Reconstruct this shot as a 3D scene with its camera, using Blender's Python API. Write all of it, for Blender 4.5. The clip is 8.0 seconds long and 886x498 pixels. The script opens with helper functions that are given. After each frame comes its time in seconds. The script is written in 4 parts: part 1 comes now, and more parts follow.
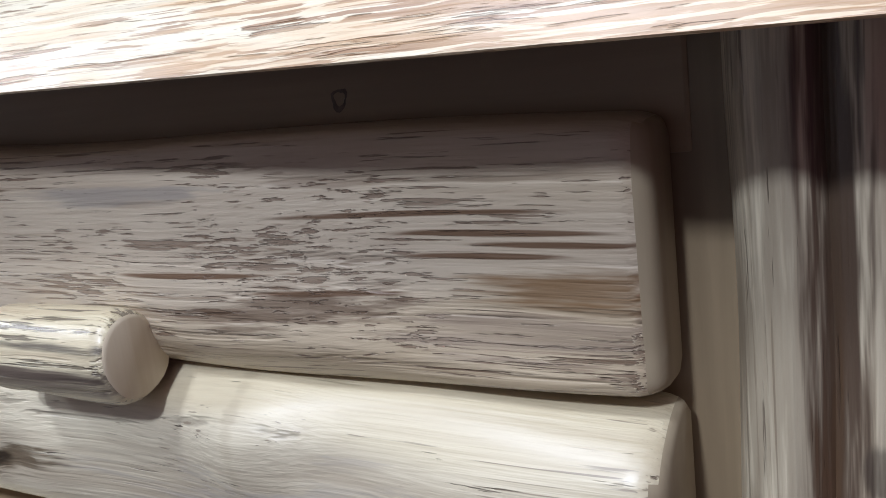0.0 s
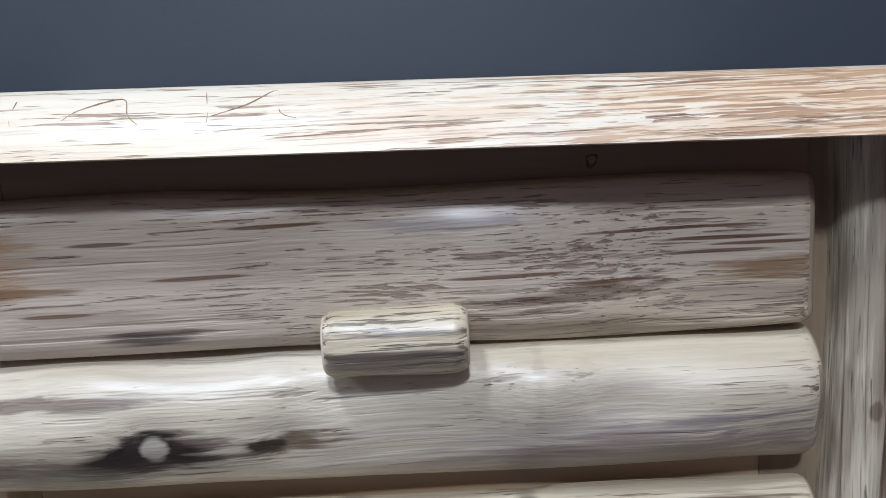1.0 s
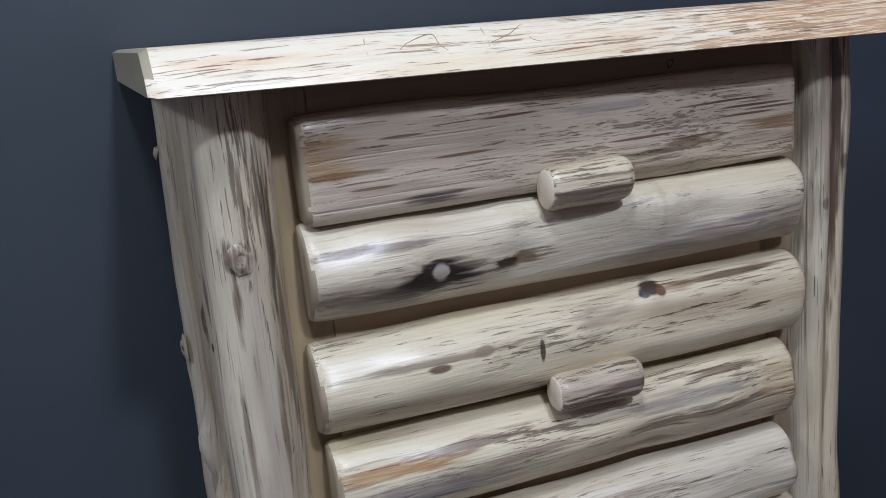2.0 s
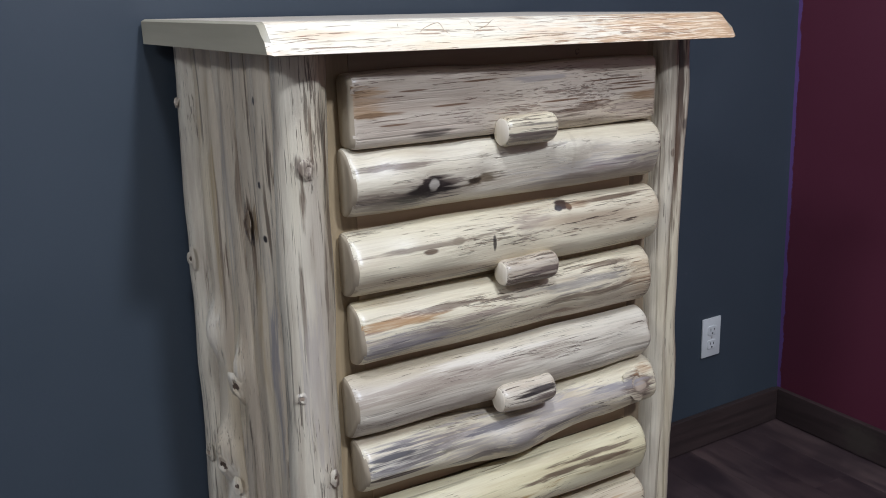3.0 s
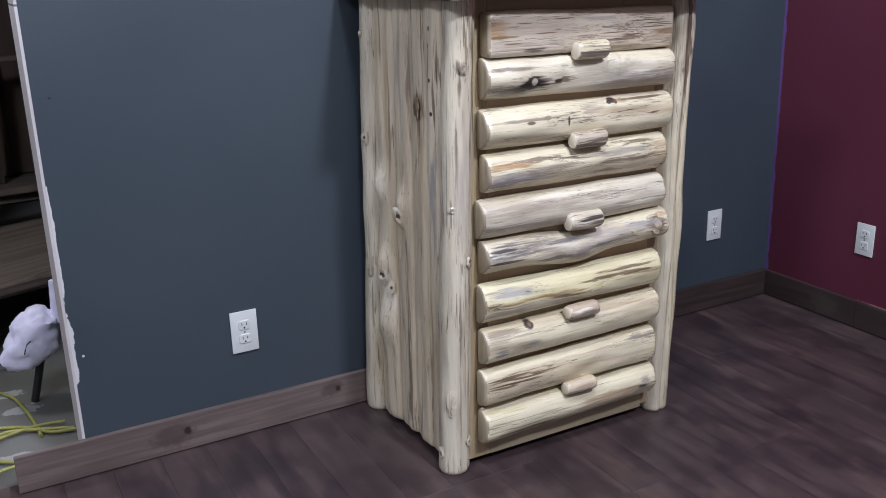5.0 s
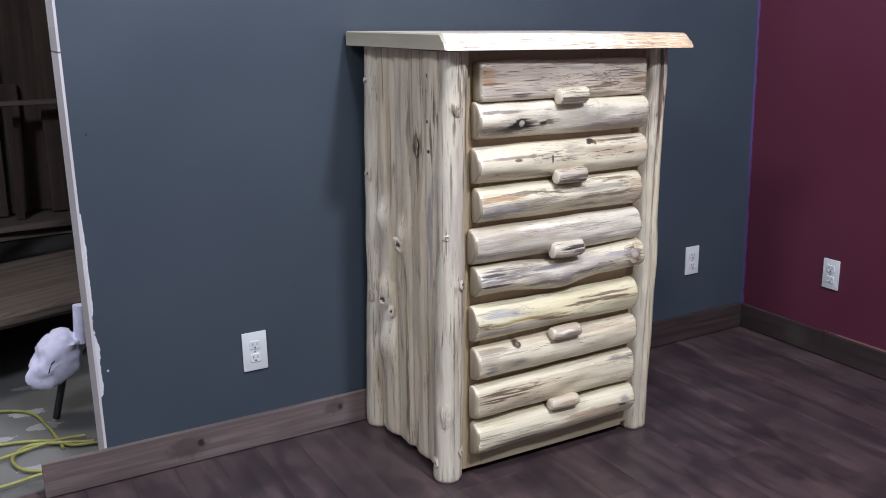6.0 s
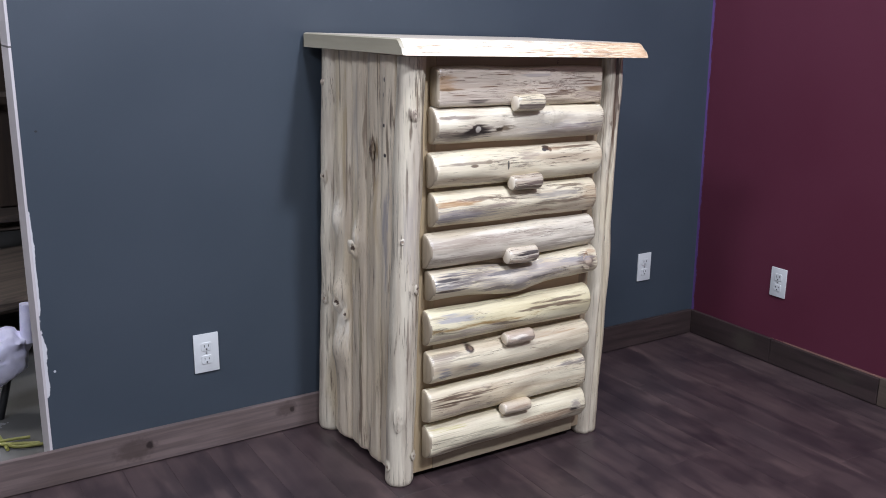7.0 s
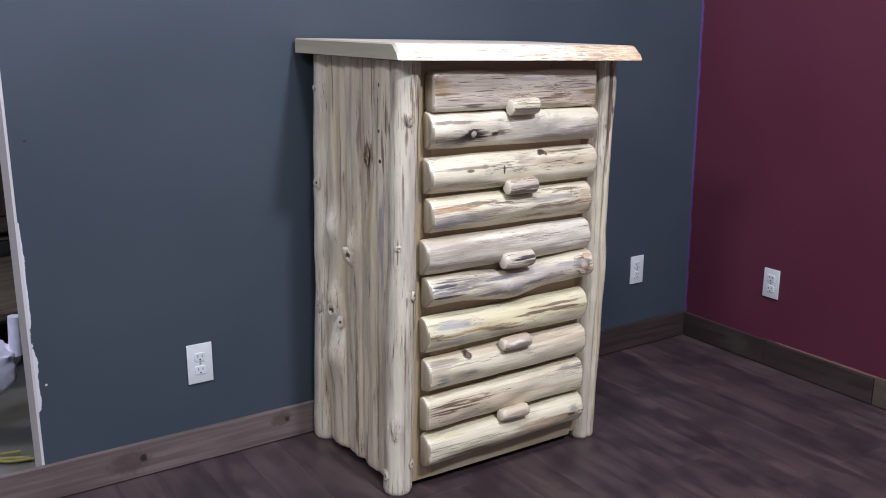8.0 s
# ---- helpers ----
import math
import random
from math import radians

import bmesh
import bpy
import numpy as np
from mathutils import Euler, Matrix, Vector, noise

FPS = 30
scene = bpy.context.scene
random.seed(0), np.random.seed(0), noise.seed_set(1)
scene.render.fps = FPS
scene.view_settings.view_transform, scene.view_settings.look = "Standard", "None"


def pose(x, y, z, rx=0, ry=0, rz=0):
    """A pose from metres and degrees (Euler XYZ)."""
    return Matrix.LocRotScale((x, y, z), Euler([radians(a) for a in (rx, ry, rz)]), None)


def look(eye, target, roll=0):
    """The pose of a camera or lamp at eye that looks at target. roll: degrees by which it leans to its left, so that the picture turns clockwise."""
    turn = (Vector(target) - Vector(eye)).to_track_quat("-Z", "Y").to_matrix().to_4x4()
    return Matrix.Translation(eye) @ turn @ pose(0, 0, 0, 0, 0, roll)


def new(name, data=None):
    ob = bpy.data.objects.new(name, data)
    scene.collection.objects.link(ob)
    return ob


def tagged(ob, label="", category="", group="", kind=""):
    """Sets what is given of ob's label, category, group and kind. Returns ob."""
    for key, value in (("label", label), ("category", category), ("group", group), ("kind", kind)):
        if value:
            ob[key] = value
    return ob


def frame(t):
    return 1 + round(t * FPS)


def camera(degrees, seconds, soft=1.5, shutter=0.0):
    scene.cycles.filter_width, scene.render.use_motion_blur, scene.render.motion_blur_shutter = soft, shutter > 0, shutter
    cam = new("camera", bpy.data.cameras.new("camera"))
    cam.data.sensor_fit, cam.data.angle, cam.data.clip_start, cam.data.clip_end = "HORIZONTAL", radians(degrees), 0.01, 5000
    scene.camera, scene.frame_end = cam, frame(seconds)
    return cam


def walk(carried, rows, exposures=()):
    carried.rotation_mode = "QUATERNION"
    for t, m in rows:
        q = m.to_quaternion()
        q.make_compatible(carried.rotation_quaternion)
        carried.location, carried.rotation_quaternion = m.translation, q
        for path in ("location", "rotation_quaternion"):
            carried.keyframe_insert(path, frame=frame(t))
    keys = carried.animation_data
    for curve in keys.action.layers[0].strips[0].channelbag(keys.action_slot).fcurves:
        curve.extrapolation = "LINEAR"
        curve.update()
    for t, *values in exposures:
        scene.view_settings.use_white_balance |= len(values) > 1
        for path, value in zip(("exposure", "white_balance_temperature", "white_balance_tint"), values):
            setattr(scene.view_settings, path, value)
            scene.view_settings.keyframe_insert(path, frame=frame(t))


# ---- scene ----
cam = camera(51.5, 8.0, soft=0.95)
PATH = [
    (0, (0.746, -0.312, 1.195), (-0.226, 1.386, 0.78), -6.6),
    (0.5, (0.577, -0.431, 1.221), (0.339, 1.509, 0.788), -5.2),
    (1, (0.402, -0.607, 1.233), (0.425, 1.363, 0.893), -3.1),
    (1.5, (0.178, -0.763, 1.262), (0.497, 1.17, 0.861), -4.4),
    (2, (-0.062, -0.852, 1.252), (0.563, 0.984, 0.764), -5.5),
    (2.2, (-0.137, -0.891, 1.276), (0.612, 0.88, 0.726), -3.2),
    (3.3, (-0.557, -1.245, 1.277), (0.444, 0.408, 0.761), -2.2),
    (3.5, (-0.645, -1.284, 1.276), (0.373, 0.369, 0.795), -2.1),
    (4, (-0.818, -1.437, 1.306), (0.232, 0.194, 0.817), -1.3),
    (4.5, (-0.901, -1.688, 1.297), (0.068, -0.028, 0.744), -0.7),
    (4.7, (-0.958, -1.756, 1.297), (-0.055, -0.085, 0.67), -1.5),
    (5.8, (-1.138, -2.046, 1.309), (-0.195, -0.357, 0.802), -1.1),
    (6, (-1.151, -2.062, 1.306), (-0.216, -0.367, 0.802), -0.9),
    (6.5, (-1.163, -2.063, 1.313), (-0.207, -0.379, 0.813), -0.1),
    (7, (-1.15, -2.066, 1.316), (-0.132, -0.419, 0.814), 0.7),
    (7.5, (-1.161, -2.057, 1.308), (-0.122, -0.425, 0.8), 0.1),
    (8, (-1.17, -2.027, 1.315), (-0.119, -0.398, 0.822), 0.2),
]
walk(cam, [(t, look(eye, target, roll)) for t, eye, target, roll in PATH],
     exposures=[(0, -0.58, 6600, 8), (0.5, -0.76, 6420, 10), (1, -0.78, 6330, 10), (1.5, -0.90, 6330, 10), (2, -0.97, 6330, 10), (3.5, -0.42, 6450, 9), (4, -0.38, 6450, 10), (4.5, -0.28, 6450, 11), (6, -0.04, 6450, 12), (8, -0.08, 6450, 13)])

# ---- light ----
world = bpy.data.worlds.new("world")
scene.world = world
world.use_nodes = True
world.node_tree.nodes["Background"].inputs[0].default_value = (0.85, 0.92, 1.0, 1)
world.node_tree.nodes["Background"].inputs[1].default_value = 0.02


def ceiling_lamp(name, eye, target, watts, size, colour, spread=180):
    data = bpy.data.lights.new(name, "AREA")
    data.shape, data.size, data.energy, data.color, data.spread = "DISK", size, watts, colour, radians(spread)
    ob = new(name, data)
    ob.matrix_world = look(eye, target)
    return ob


COOL = (0.785, 0.85, 1.02)
ceiling_lamp("lamp_front", (0.42, -2.77, 3.43), (0.3, 0.0, 0.5), 134, 0.28, COOL)
ceiling_lamp("lamp_over", (-0.35, -1.35, 3.45), (0.3, -0.1, 0.5), 58, 0.34, COOL)
ceiling_lamp("lamp_left", (-2.9, -1.3, 3.40), (-0.3, 0.3, 0.6), 88, 0.7, COOL)
ceiling_lamp("lamp_right", (1.35, -1.9, 3.40), (1.2, -0.4, 0.0), 15, 1.7, COOL)
# Added fill with no known fixture; lifts the shade under the chest top.
ceiling_lamp("fill_back", (-0.8, -3.6, 3.45), (-0.8, -3.2, 0.0), 8, 0.6, COOL)
ceiling_lamp("lamp_shop", (-1.4, 1.75, 2.60), (-1.0, 0.9, 0.0), 3.9, 0.5, (0.93, 0.93, 0.95), 75)


# ---- helpers for building ----
def link_mesh(name, bm, material, parent=None, label="", smooth=True):
    mesh = bpy.data.meshes.new(name)
    bm.normal_update()
    bm.to_mesh(mesh)
    bm.free()
    for m in (material if isinstance(material, (list, tuple)) else [material]):
        mesh.materials.append(m)
    if smooth:
        mesh.shade_smooth()
        mesh.set_sharp_from_angle(angle=radians(52))
    ob = new(name, mesh)
    ob.parent = parent
    if label:
        ob["label"] = label
    return ob


def part(name, bm, material, parent, label="", smooth=True):
    return link_mesh(name, bm, material, parent, label, smooth)


def box(x0, x1, y0, y1, z0, z1, bevel=0.0, bm=None):
    bm = bm or bmesh.new()
    made = bmesh.ops.create_cube(bm, size=1)["verts"]
    for v in made:
        v.co = Vector(((x0 + x1) / 2 + v.co.x * (x1 - x0), (y0 + y1) / 2 + v.co.y * (y1 - y0), (z0 + z1) / 2 + v.co.z * (z1 - z0)))
    if bevel:
        edges = list({e for v in made for e in v.link_edges})
        bmesh.ops.bevel(bm, geom=edges, offset=bevel, segments=2, profile=0.6, affect="EDGES")
    return bm


def rings(loops, closed=True, caps=True):
    """A skin over loops of points; each loop has the same count."""
    bm = bmesh.new()
    vs = [[bm.verts.new(p) for p in loop] for loop in loops]
    n = len(loops[0])
    for a, b in zip(vs, vs[1:]):
        for i in range(n if closed else n - 1):
            j = (i + 1) % n
            bm.faces.new((a[i], a[j], b[j], b[i]))
    if caps:
        for loop, flip in ((vs[0], True), (vs[-1], False)):
            mid = bm.verts.new(sum((v.co for v in loop), Vector()) / n)
            for i in range(n):
                j = (i + 1) % n
                bm.faces.new((loop[j], loop[i], mid) if flip else (loop[i], loop[j], mid))
    bmesh.ops.recalc_face_normals(bm, faces=bm.faces[:])
    return bm


def wob(x, y, z, seed=0.0):
    return noise.noise(Vector((x + seed * 7.31, y - seed * 3.17, z + seed * 1.7)))


# ---- materials ----
class Nodes:
    def __init__(self, name):
        self.mat = bpy.data.materials.new(name)
        self.mat.use_nodes = True
        self.tree = self.mat.node_tree
        self.bsdf = self.tree.nodes["Principled BSDF"]

    def add(self, kind, sets=(), **ins):
        node = self.tree.nodes.new(kind)
        for key, value in sets:
            if key == "operation":
                node.operation = value
            elif key == "data_type":
                node.data_type = value
            elif key == "blend_type":
                node.blend_type = value
        for key, value in ins.items():
            self.put(node.inputs[int(key[1:]) if key[0] == "i" and key[1:].isdigit() else key.replace("_", " ")], value)
        return node

    def put(self, socket, value):
        if isinstance(value, bpy.types.NodeSocket):
            self.tree.links.new(value, socket)
        else:
            socket.default_value = value

    def math(self, op, a, b=0.0, c=0.0):
        return self.add("ShaderNodeMath", [("operation", op)], i0=a, i1=b, i2=c).outputs[0]

    def vmath(self, op, a, b):
        return self.add("ShaderNodeVectorMath", [("operation", op)], i0=a, i1=b).outputs[0]

    def length(self, a):
        return self.add("ShaderNodeVectorMath", [("operation", "LENGTH")], i0=a).outputs["Value"]

    def noise(self, vec, scale=1.0, detail=4.0, rough=0.55, distortion=0.0):
        node = self.add("ShaderNodeTexNoise", Vector=vec, Scale=scale, Detail=detail, Roughness=rough, Distortion=distortion)
        return node.outputs[0]

    def ramp(self, v, lo, hi, a=0.0, b=1.0):
        node = self.add("ShaderNodeMapRange", i0=v, i1=lo, i2=hi, i3=a, i4=b)
        node.interpolation_type = "SMOOTHSTEP"
        return node.outputs[0]

    def mix(self, f, a, b, how="MIX"):
        node = self.add("ShaderNodeMix", [("data_type", "RGBA"), ("blend_type", how)])
        self.put(node.inputs[0], f)
        self.put(node.inputs[6], a if isinstance(a, bpy.types.NodeSocket) else (*a, 1))
        self.put(node.inputs[7], b if isinstance(b, bpy.types.NodeSocket) else (*b, 1))
        return node.outputs[2]

    def coords(self):
        return self.add("ShaderNodeTexCoord").outputs["Object"]

    def bump(self, height, strength, distance):
        out = self.add("ShaderNodeBump", Strength=strength, Distance=distance, Height=height).outputs[0]
        self.put(self.bsdf.inputs["Normal"], out)

    def done(self, colour, rough, coat=0.0, spec=0.5):
        self.put(self.bsdf.inputs["Base Color"], colour if isinstance(colour, bpy.types.NodeSocket) else (*colour, 1))
        self.put(self.bsdf.inputs["Roughness"], rough)
        self.put(self.bsdf.inputs["Specular IOR Level"], spec)
        self.put(self.bsdf.inputs["Coat Weight"], coat)
        self.put(self.bsdf.inputs["Coat Roughness"], 0.30)
        return self.mat


CREAM, TAN, DASH, GREY = (0.71, 0.64, 0.45), (0.42, 0.315, 0.195), (0.06, 0.036, 0.021), (0.30, 0.235, 0.175)
BROWN, BLACK, BLUE, PALE = (0.10, 0.058, 0.032), (0.03, 0.022, 0.018), (0.43, 0.375, 0.315), (0.80, 0.74, 0.60)


def wood(name, axis, dash=0.5, grey=0.4, stains=(), light=CREAM, mid=TAN, dark=DASH, rough=0.40, coat=0.5, fine=1.0, patchy=1.0, lines=0.38, rise=0.0, tint_patch=GREY, spread=(2.6, 13.0), short=1.0, thin=1.0, shift=(0.0, 0.0, 0.0)):
    """Peeled, varnished log wood. axis: the grain's way. stains: (centre, radii, colour, strength); a radius of 0 leaves that axis out; a strength over 1 gives a crisp edge."""
    n = Nodes(name)
    co = n.coords()
    moved = n.vmath("ADD", co, shift)
    bent = n.vmath("ADD", moved, n.vmath("MULTIPLY", n.add("ShaderNodeTexNoise", Vector=co, Scale=6.0, Detail=2.0).outputs["Color"], (0.02, 0.02, 0.02)))

    def along(a, b):
        return tuple(a if i == axis else b for i in range(3))
    true = n.vmath("ADD", moved, n.vmath("MULTIPLY", n.add("ShaderNodeTexNoise", Vector=co, Scale=5.0, Detail=2.0).outputs["Color"], (0.006, 0.006, 0.006)))
    grain = n.noise(n.vmath("MULTIPLY", bent, along(2.2 * fine, 38.0 * fine)), 1.0, 6.0, 0.6)
    patch = n.noise(n.vmath("MULTIPLY", bent, along(*spread)), 1.0, 3.0, 0.5)
    dashes = n.noise(n.vmath("MULTIPLY", true, along(13.0 * short, 330.0 * thin)), 1.0, 3.0, 0.62)
    thread = n.noise(n.vmath("MULTIPLY", true, along(1.4, 105.0 * fine)), 1.0, 3.0, 0.6)
    pores = n.noise(n.vmath("MULTIPLY", true, along(9.0, 420.0)), 1.0, 2.0, 0.5)
    hairs = n.noise(n.vmath("MULTIPLY", true, along(5.0, 620.0)), 1.0, 2.0, 0.5)
    soft = tuple(0.62 * a + 0.38 * b for a, b in zip(mid, light))
    colour = n.mix(n.ramp(grain, 0.32, 0.56), soft, light)
    bands = n.noise(n.vmath("MULTIPLY", bent, along(1.1, 22.0)), 1.0, 3.0, 0.5, 0.6)
    colour = n.mix(n.ramp(bands, 0.50, 0.74, 0.0, 0.55), colour, mid)
    colour = n.mix(n.ramp(pores, 0.30, 0.62, 0.22, 0.0), colour, mid)
    colour = n.mix(n.math("MULTIPLY", n.ramp(thread, 0.60, 0.70), lines), colour, dark)
    colour = n.mix(n.math("MULTIPLY", n.math("MULTIPLY", n.ramp(patch, 0.45, 0.66), n.ramp(grain, 0.3, 0.6, 1.0, 0.6)), min(1.0, grey * 1.25)), colour, tint_patch)
    warm = n.ramp(n.noise(n.vmath("MULTIPLY", co, along(1.7, 9.0)), 1.3, 2.0), 0.50, 0.70)
    colour = n.mix(n.math("MULTIPLY", warm, 0.32), colour, tuple(c * v for c, v in zip(light, (0.92, 0.84, 0.62))))
    cluster = n.math("SUBTRACT", n.noise(n.vmath("MULTIPLY", moved, along(5.0, 26.0)), 1.0, 2.0), 0.5)
    mark = n.ramp(n.math("ADD", dashes, n.math("MULTIPLY", cluster, 0.62 * patchy)), 0.69 - 0.13 * dash, 0.75 - 0.125 * dash)
    colour = n.mix(n.math("MULTIPLY", mark, n.ramp(grain, 0.3, 0.6, 0.95, 0.65)), colour, dark)
    wisp = n.ramp(n.math("ADD", hairs, n.math("MULTIPLY", cluster, 0.6)), 0.65, 0.74, 0.0, 0.72)
    colour = n.mix(wisp, colour, tuple(0.5 * a + 0.5 * b for a, b in zip(mid, dark)))
    if rise:
        across = n.add("ShaderNodeSeparateXYZ", Vector=co).outputs[0]
        slits = n.noise(n.vmath("MULTIPLY", true, along(17.0, 520.0)), 1.0, 3.0, 0.6)
        many = n.math("ADD", slits, n.math("MULTIPLY", n.math("SUBTRACT", across, 0.25), rise))
        extra = n.math("MULTIPLY", n.ramp(many, 0.60, 0.67), n.ramp(across, 0.15, 0.6))
        colour = n.mix(n.math("MULTIPLY", extra, 0.85), colour, dark)
    rag = n.noise(n.vmath("MULTIPLY", co, along(12.0, 230.0)), 1.0, 3.0, 0.6)
    slow = n.noise(n.vmath("MULTIPLY", co, along(9.0, 60.0)), 1.0, 2.0)
    rag = n.math("ADD", n.math("MULTIPLY", n.math("SUBTRACT", rag, 0.5), 2.6), n.math("MULTIPLY", n.math("SUBTRACT", slow, 0.5), 1.8))
    deep = mark
    for centre, radii, tint, strength in stains:
        off = n.vmath("MULTIPLY", n.vmath("SUBTRACT", co, centre), tuple(1 / (r * (1.55 if r < 0.03 else 1.3) * (0.8 if max(radii) < 0.014 else 1.0)) if r else 0.0 for r in radii))
        ragged = 0.22 if min(r for r in radii if r) < 0.011 and max(radii) < 0.014 else 0.3 if strength > 1 else 1.0
        d = n.math("ADD", n.length(off), n.math("MULTIPLY", rag, ragged))
        streaky = 0.0 if ragged < 1 else 0.1 if sum(tint) < 0.4 else 0.35
        inside = n.math("MULTIPLY", n.ramp(d, 0.45 + 0.2 * (ragged < 1), 1.25 - 0.15 * (ragged < 1), 1.0, 0.0), n.ramp(rag, -0.35, 0.35, min(1.0, strength * 1.1), min(1.0, strength * 1.1) * (1 - streaky)))
        colour = n.mix(inside, colour, tint)
    fibres = n.math("ADD", n.math("MULTIPLY", pores, 0.22), n.math("MULTIPLY", hairs, 0.14))
    height = n.math("SUBTRACT", n.math("ADD", n.math("MULTIPLY", grain, 0.6), fibres), n.math("MULTIPLY", deep, 0.5))
    n.bump(n.math("SUBTRACT", height, n.math("MULTIPLY", n.ramp(thread, 0.58, 0.70), 0.8 * lines)), 0.7, 0.003)
    return n.done(colour, n.ramp(grain, 0.3, 0.7, rough + 0.12, rough), coat)


def plain_wood(name, axis, a, b, rough=0.5, scale=1.0, coat=0.0):
    n = Nodes(name)
    co = n.coords()
    g = n.noise(n.vmath("MULTIPLY", co, tuple(3.0 * scale if i == axis else 60.0 * scale for i in range(3))), 1.0, 5.0, 0.6)
    big = n.noise(co, 4.0, 3.0)
    colour = n.mix(n.ramp(n.math("ADD", n.math("MULTIPLY", g, 0.7), n.math("MULTIPLY", big, 0.3)), 0.35, 0.65), a, b)
    n.bump(g, 0.3, 0.001)
    return n.done(colour, rough, coat)


def paint(name, colour, other, rough=0.5, spots=()):
    """Rolled wall paint with a faint orange peel. spots: (centre, radii, colour, raggedness)."""
    n = Nodes(name)
    co = n.coords()
    peel = n.noise(co, 220.0, 2.0)
    blot = n.noise(co, 2.2, 3.0)
    c = n.mix(n.ramp(blot, 0.3, 0.7), colour, other)
    for centre, radii, tint, rag in spots:
        off = n.vmath("MULTIPLY", n.vmath("SUBTRACT", co, centre), tuple(1 / r if r else 0.0 for r in radii))
        d = n.math("ADD", n.length(off), n.math("MULTIPLY", n.math("SUBTRACT", n.noise(co, 22.0, 4.0, 0.7), 0.5), rag))
        c = n.mix(n.ramp(d, 0.92, 1.04, 1.0, 0.0), c, tint)
    n.bump(peel, 0.12, 0.001)
    return n.done(c, n.ramp(blot, 0.3, 0.7, rough, rough + 0.08))


def simple(name, colour, rough=0.5, vary=0.12, scale=30.0, metal=0.0):
    n = Nodes(name)
    co = n.coords()
    v = n.noise(co, scale, 4.0)
    c = n.mix(n.ramp(v, 0.3, 0.7), tuple(x * (1 - vary) for x in colour), tuple(min(1, x * (1 + vary)) for x in colour))
    n.bump(v, 0.1, 0.001)
    n.put(n.bsdf.inputs["Metallic"], metal)
    return n.done(c, rough)


slate = paint("slate_paint", (0.036, 0.0485, 0.0600), (0.040, 0.0525, 0.0650), 0.45, [
    ((-0.838, 0.53, 0.63), (0.006, 0, 0.16), (0.55, 0.54, 0.53), 1.6),
    ((-0.838, 0.53, 0.36), (0.010, 0, 0.10), (0.55, 0.54, 0.53), 1.8),
    ((-0.812, 0.53, 0.335), (0.004, 0, 0.004), (0.5, 0.5, 0.5), 0.8),
    ((-0.800, 0.53, 1.00), (0.004, 0, 0.003), (0.01, 0.01, 0.01), 0.3)])
maroon = paint("maroon_paint", (0.088, 0.016, 0.031), (0.098, 0.018, 0.035), 0.45, [
    ((1.719, 0.552, 0.0), (0, 0.013, 0), (0.12, 0.062, 0.20), 1.9),
    ((1.719, -0.28, 0.0995), (0, 0.40, 0.0045), (0.24, 0.13, 0.10), 1.3)])
drywall = paint("drywall_edge", (0.47, 0.43, 0.415), (0.55, 0.51, 0.49), 0.8, [
    ((-0.85, 0.58, 1.215), (0, 0.2, 0.0025), (0.12, 0.11, 0.10), 0.2), ((-0.85, 0.58, 1.25), (0, 0.2, 0.028), (0.48, 0.45, 0.43), 0.3)])
# Ceiling and rear walls stay out of view; pale to bounce fill light.
bounce_white = paint("ceiling_bounce", (0.78, 0.78, 0.77), (0.82, 0.82, 0.81), 0.8)
bounce_paint = paint("bounce_paint", (0.60, 0.59, 0.58), (0.64, 0.63, 0.62), 0.7)
# Near-black albedo carries the workshop's dimness, since lamp_shop stays bright.
dim_paint = paint("shop_dim_wall", (0.022, 0.016, 0.012), (0.034, 0.024, 0.018), 0.8)
plate_white = simple("white_plastic", (0.58, 0.59, 0.565), 0.35, 0.02, 12.0)
slot_dark = simple("slot_dark", (0.03, 0.03, 0.03), 0.6)
steel = simple("screw_steel", (0.55, 0.55, 0.53), 0.35, 0.1, 60.0, 1.0)
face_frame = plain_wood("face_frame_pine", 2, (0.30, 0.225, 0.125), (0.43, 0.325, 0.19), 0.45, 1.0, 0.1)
# Paler than the frame pine, to brighten the shaded gaps between drawers.
divider_lit_wood = plain_wood("divider_lit_pine", 0, (0.44, 0.32, 0.19), (0.54, 0.40, 0.25), 0.45, 1.0, 0.1)
# Next three pines are darkened to hold the shade these parts stand in.
rail_shade_wood = plain_wood("rail_shade_pine", 0, (0.27, 0.195, 0.12), (0.34, 0.25, 0.155), 0.45, 1.0, 0.1)
low_rail_shade_wood = plain_wood("low_rail_shade_pine", 0, (0.25, 0.20, 0.125), (0.36, 0.295, 0.19), 0.45, 1.0, 0.1)
stile_shade_wood = plain_wood("stile_shade_pine", 2, (0.22, 0.165, 0.10), (0.31, 0.235, 0.145), 0.45, 1.0, 0.1)
log_end = plain_wood("log_end", 2, (0.25, 0.20, 0.135), (0.38, 0.315, 0.215), 0.5, 0.6)
cut_end = plain_wood("cut_end", 2, (0.66, 0.57, 0.42), (0.74, 0.66, 0.52), 0.5, 1.5)
knot_wood = simple("knot_wood", (0.27, 0.205, 0.145), 0.4, 0.45, 160.0)
knot_pale = simple("knot_pale", (0.46, 0.385, 0.29), 0.4, 0.30, 160.0)
track_brown = simple("track_brown", (0.46, 0.33, 0.21), 0.6, 0.5, 220.0)
knot_dark = simple("knot_dark", (0.11, 0.075, 0.05), 0.45, 0.5, 160.0)
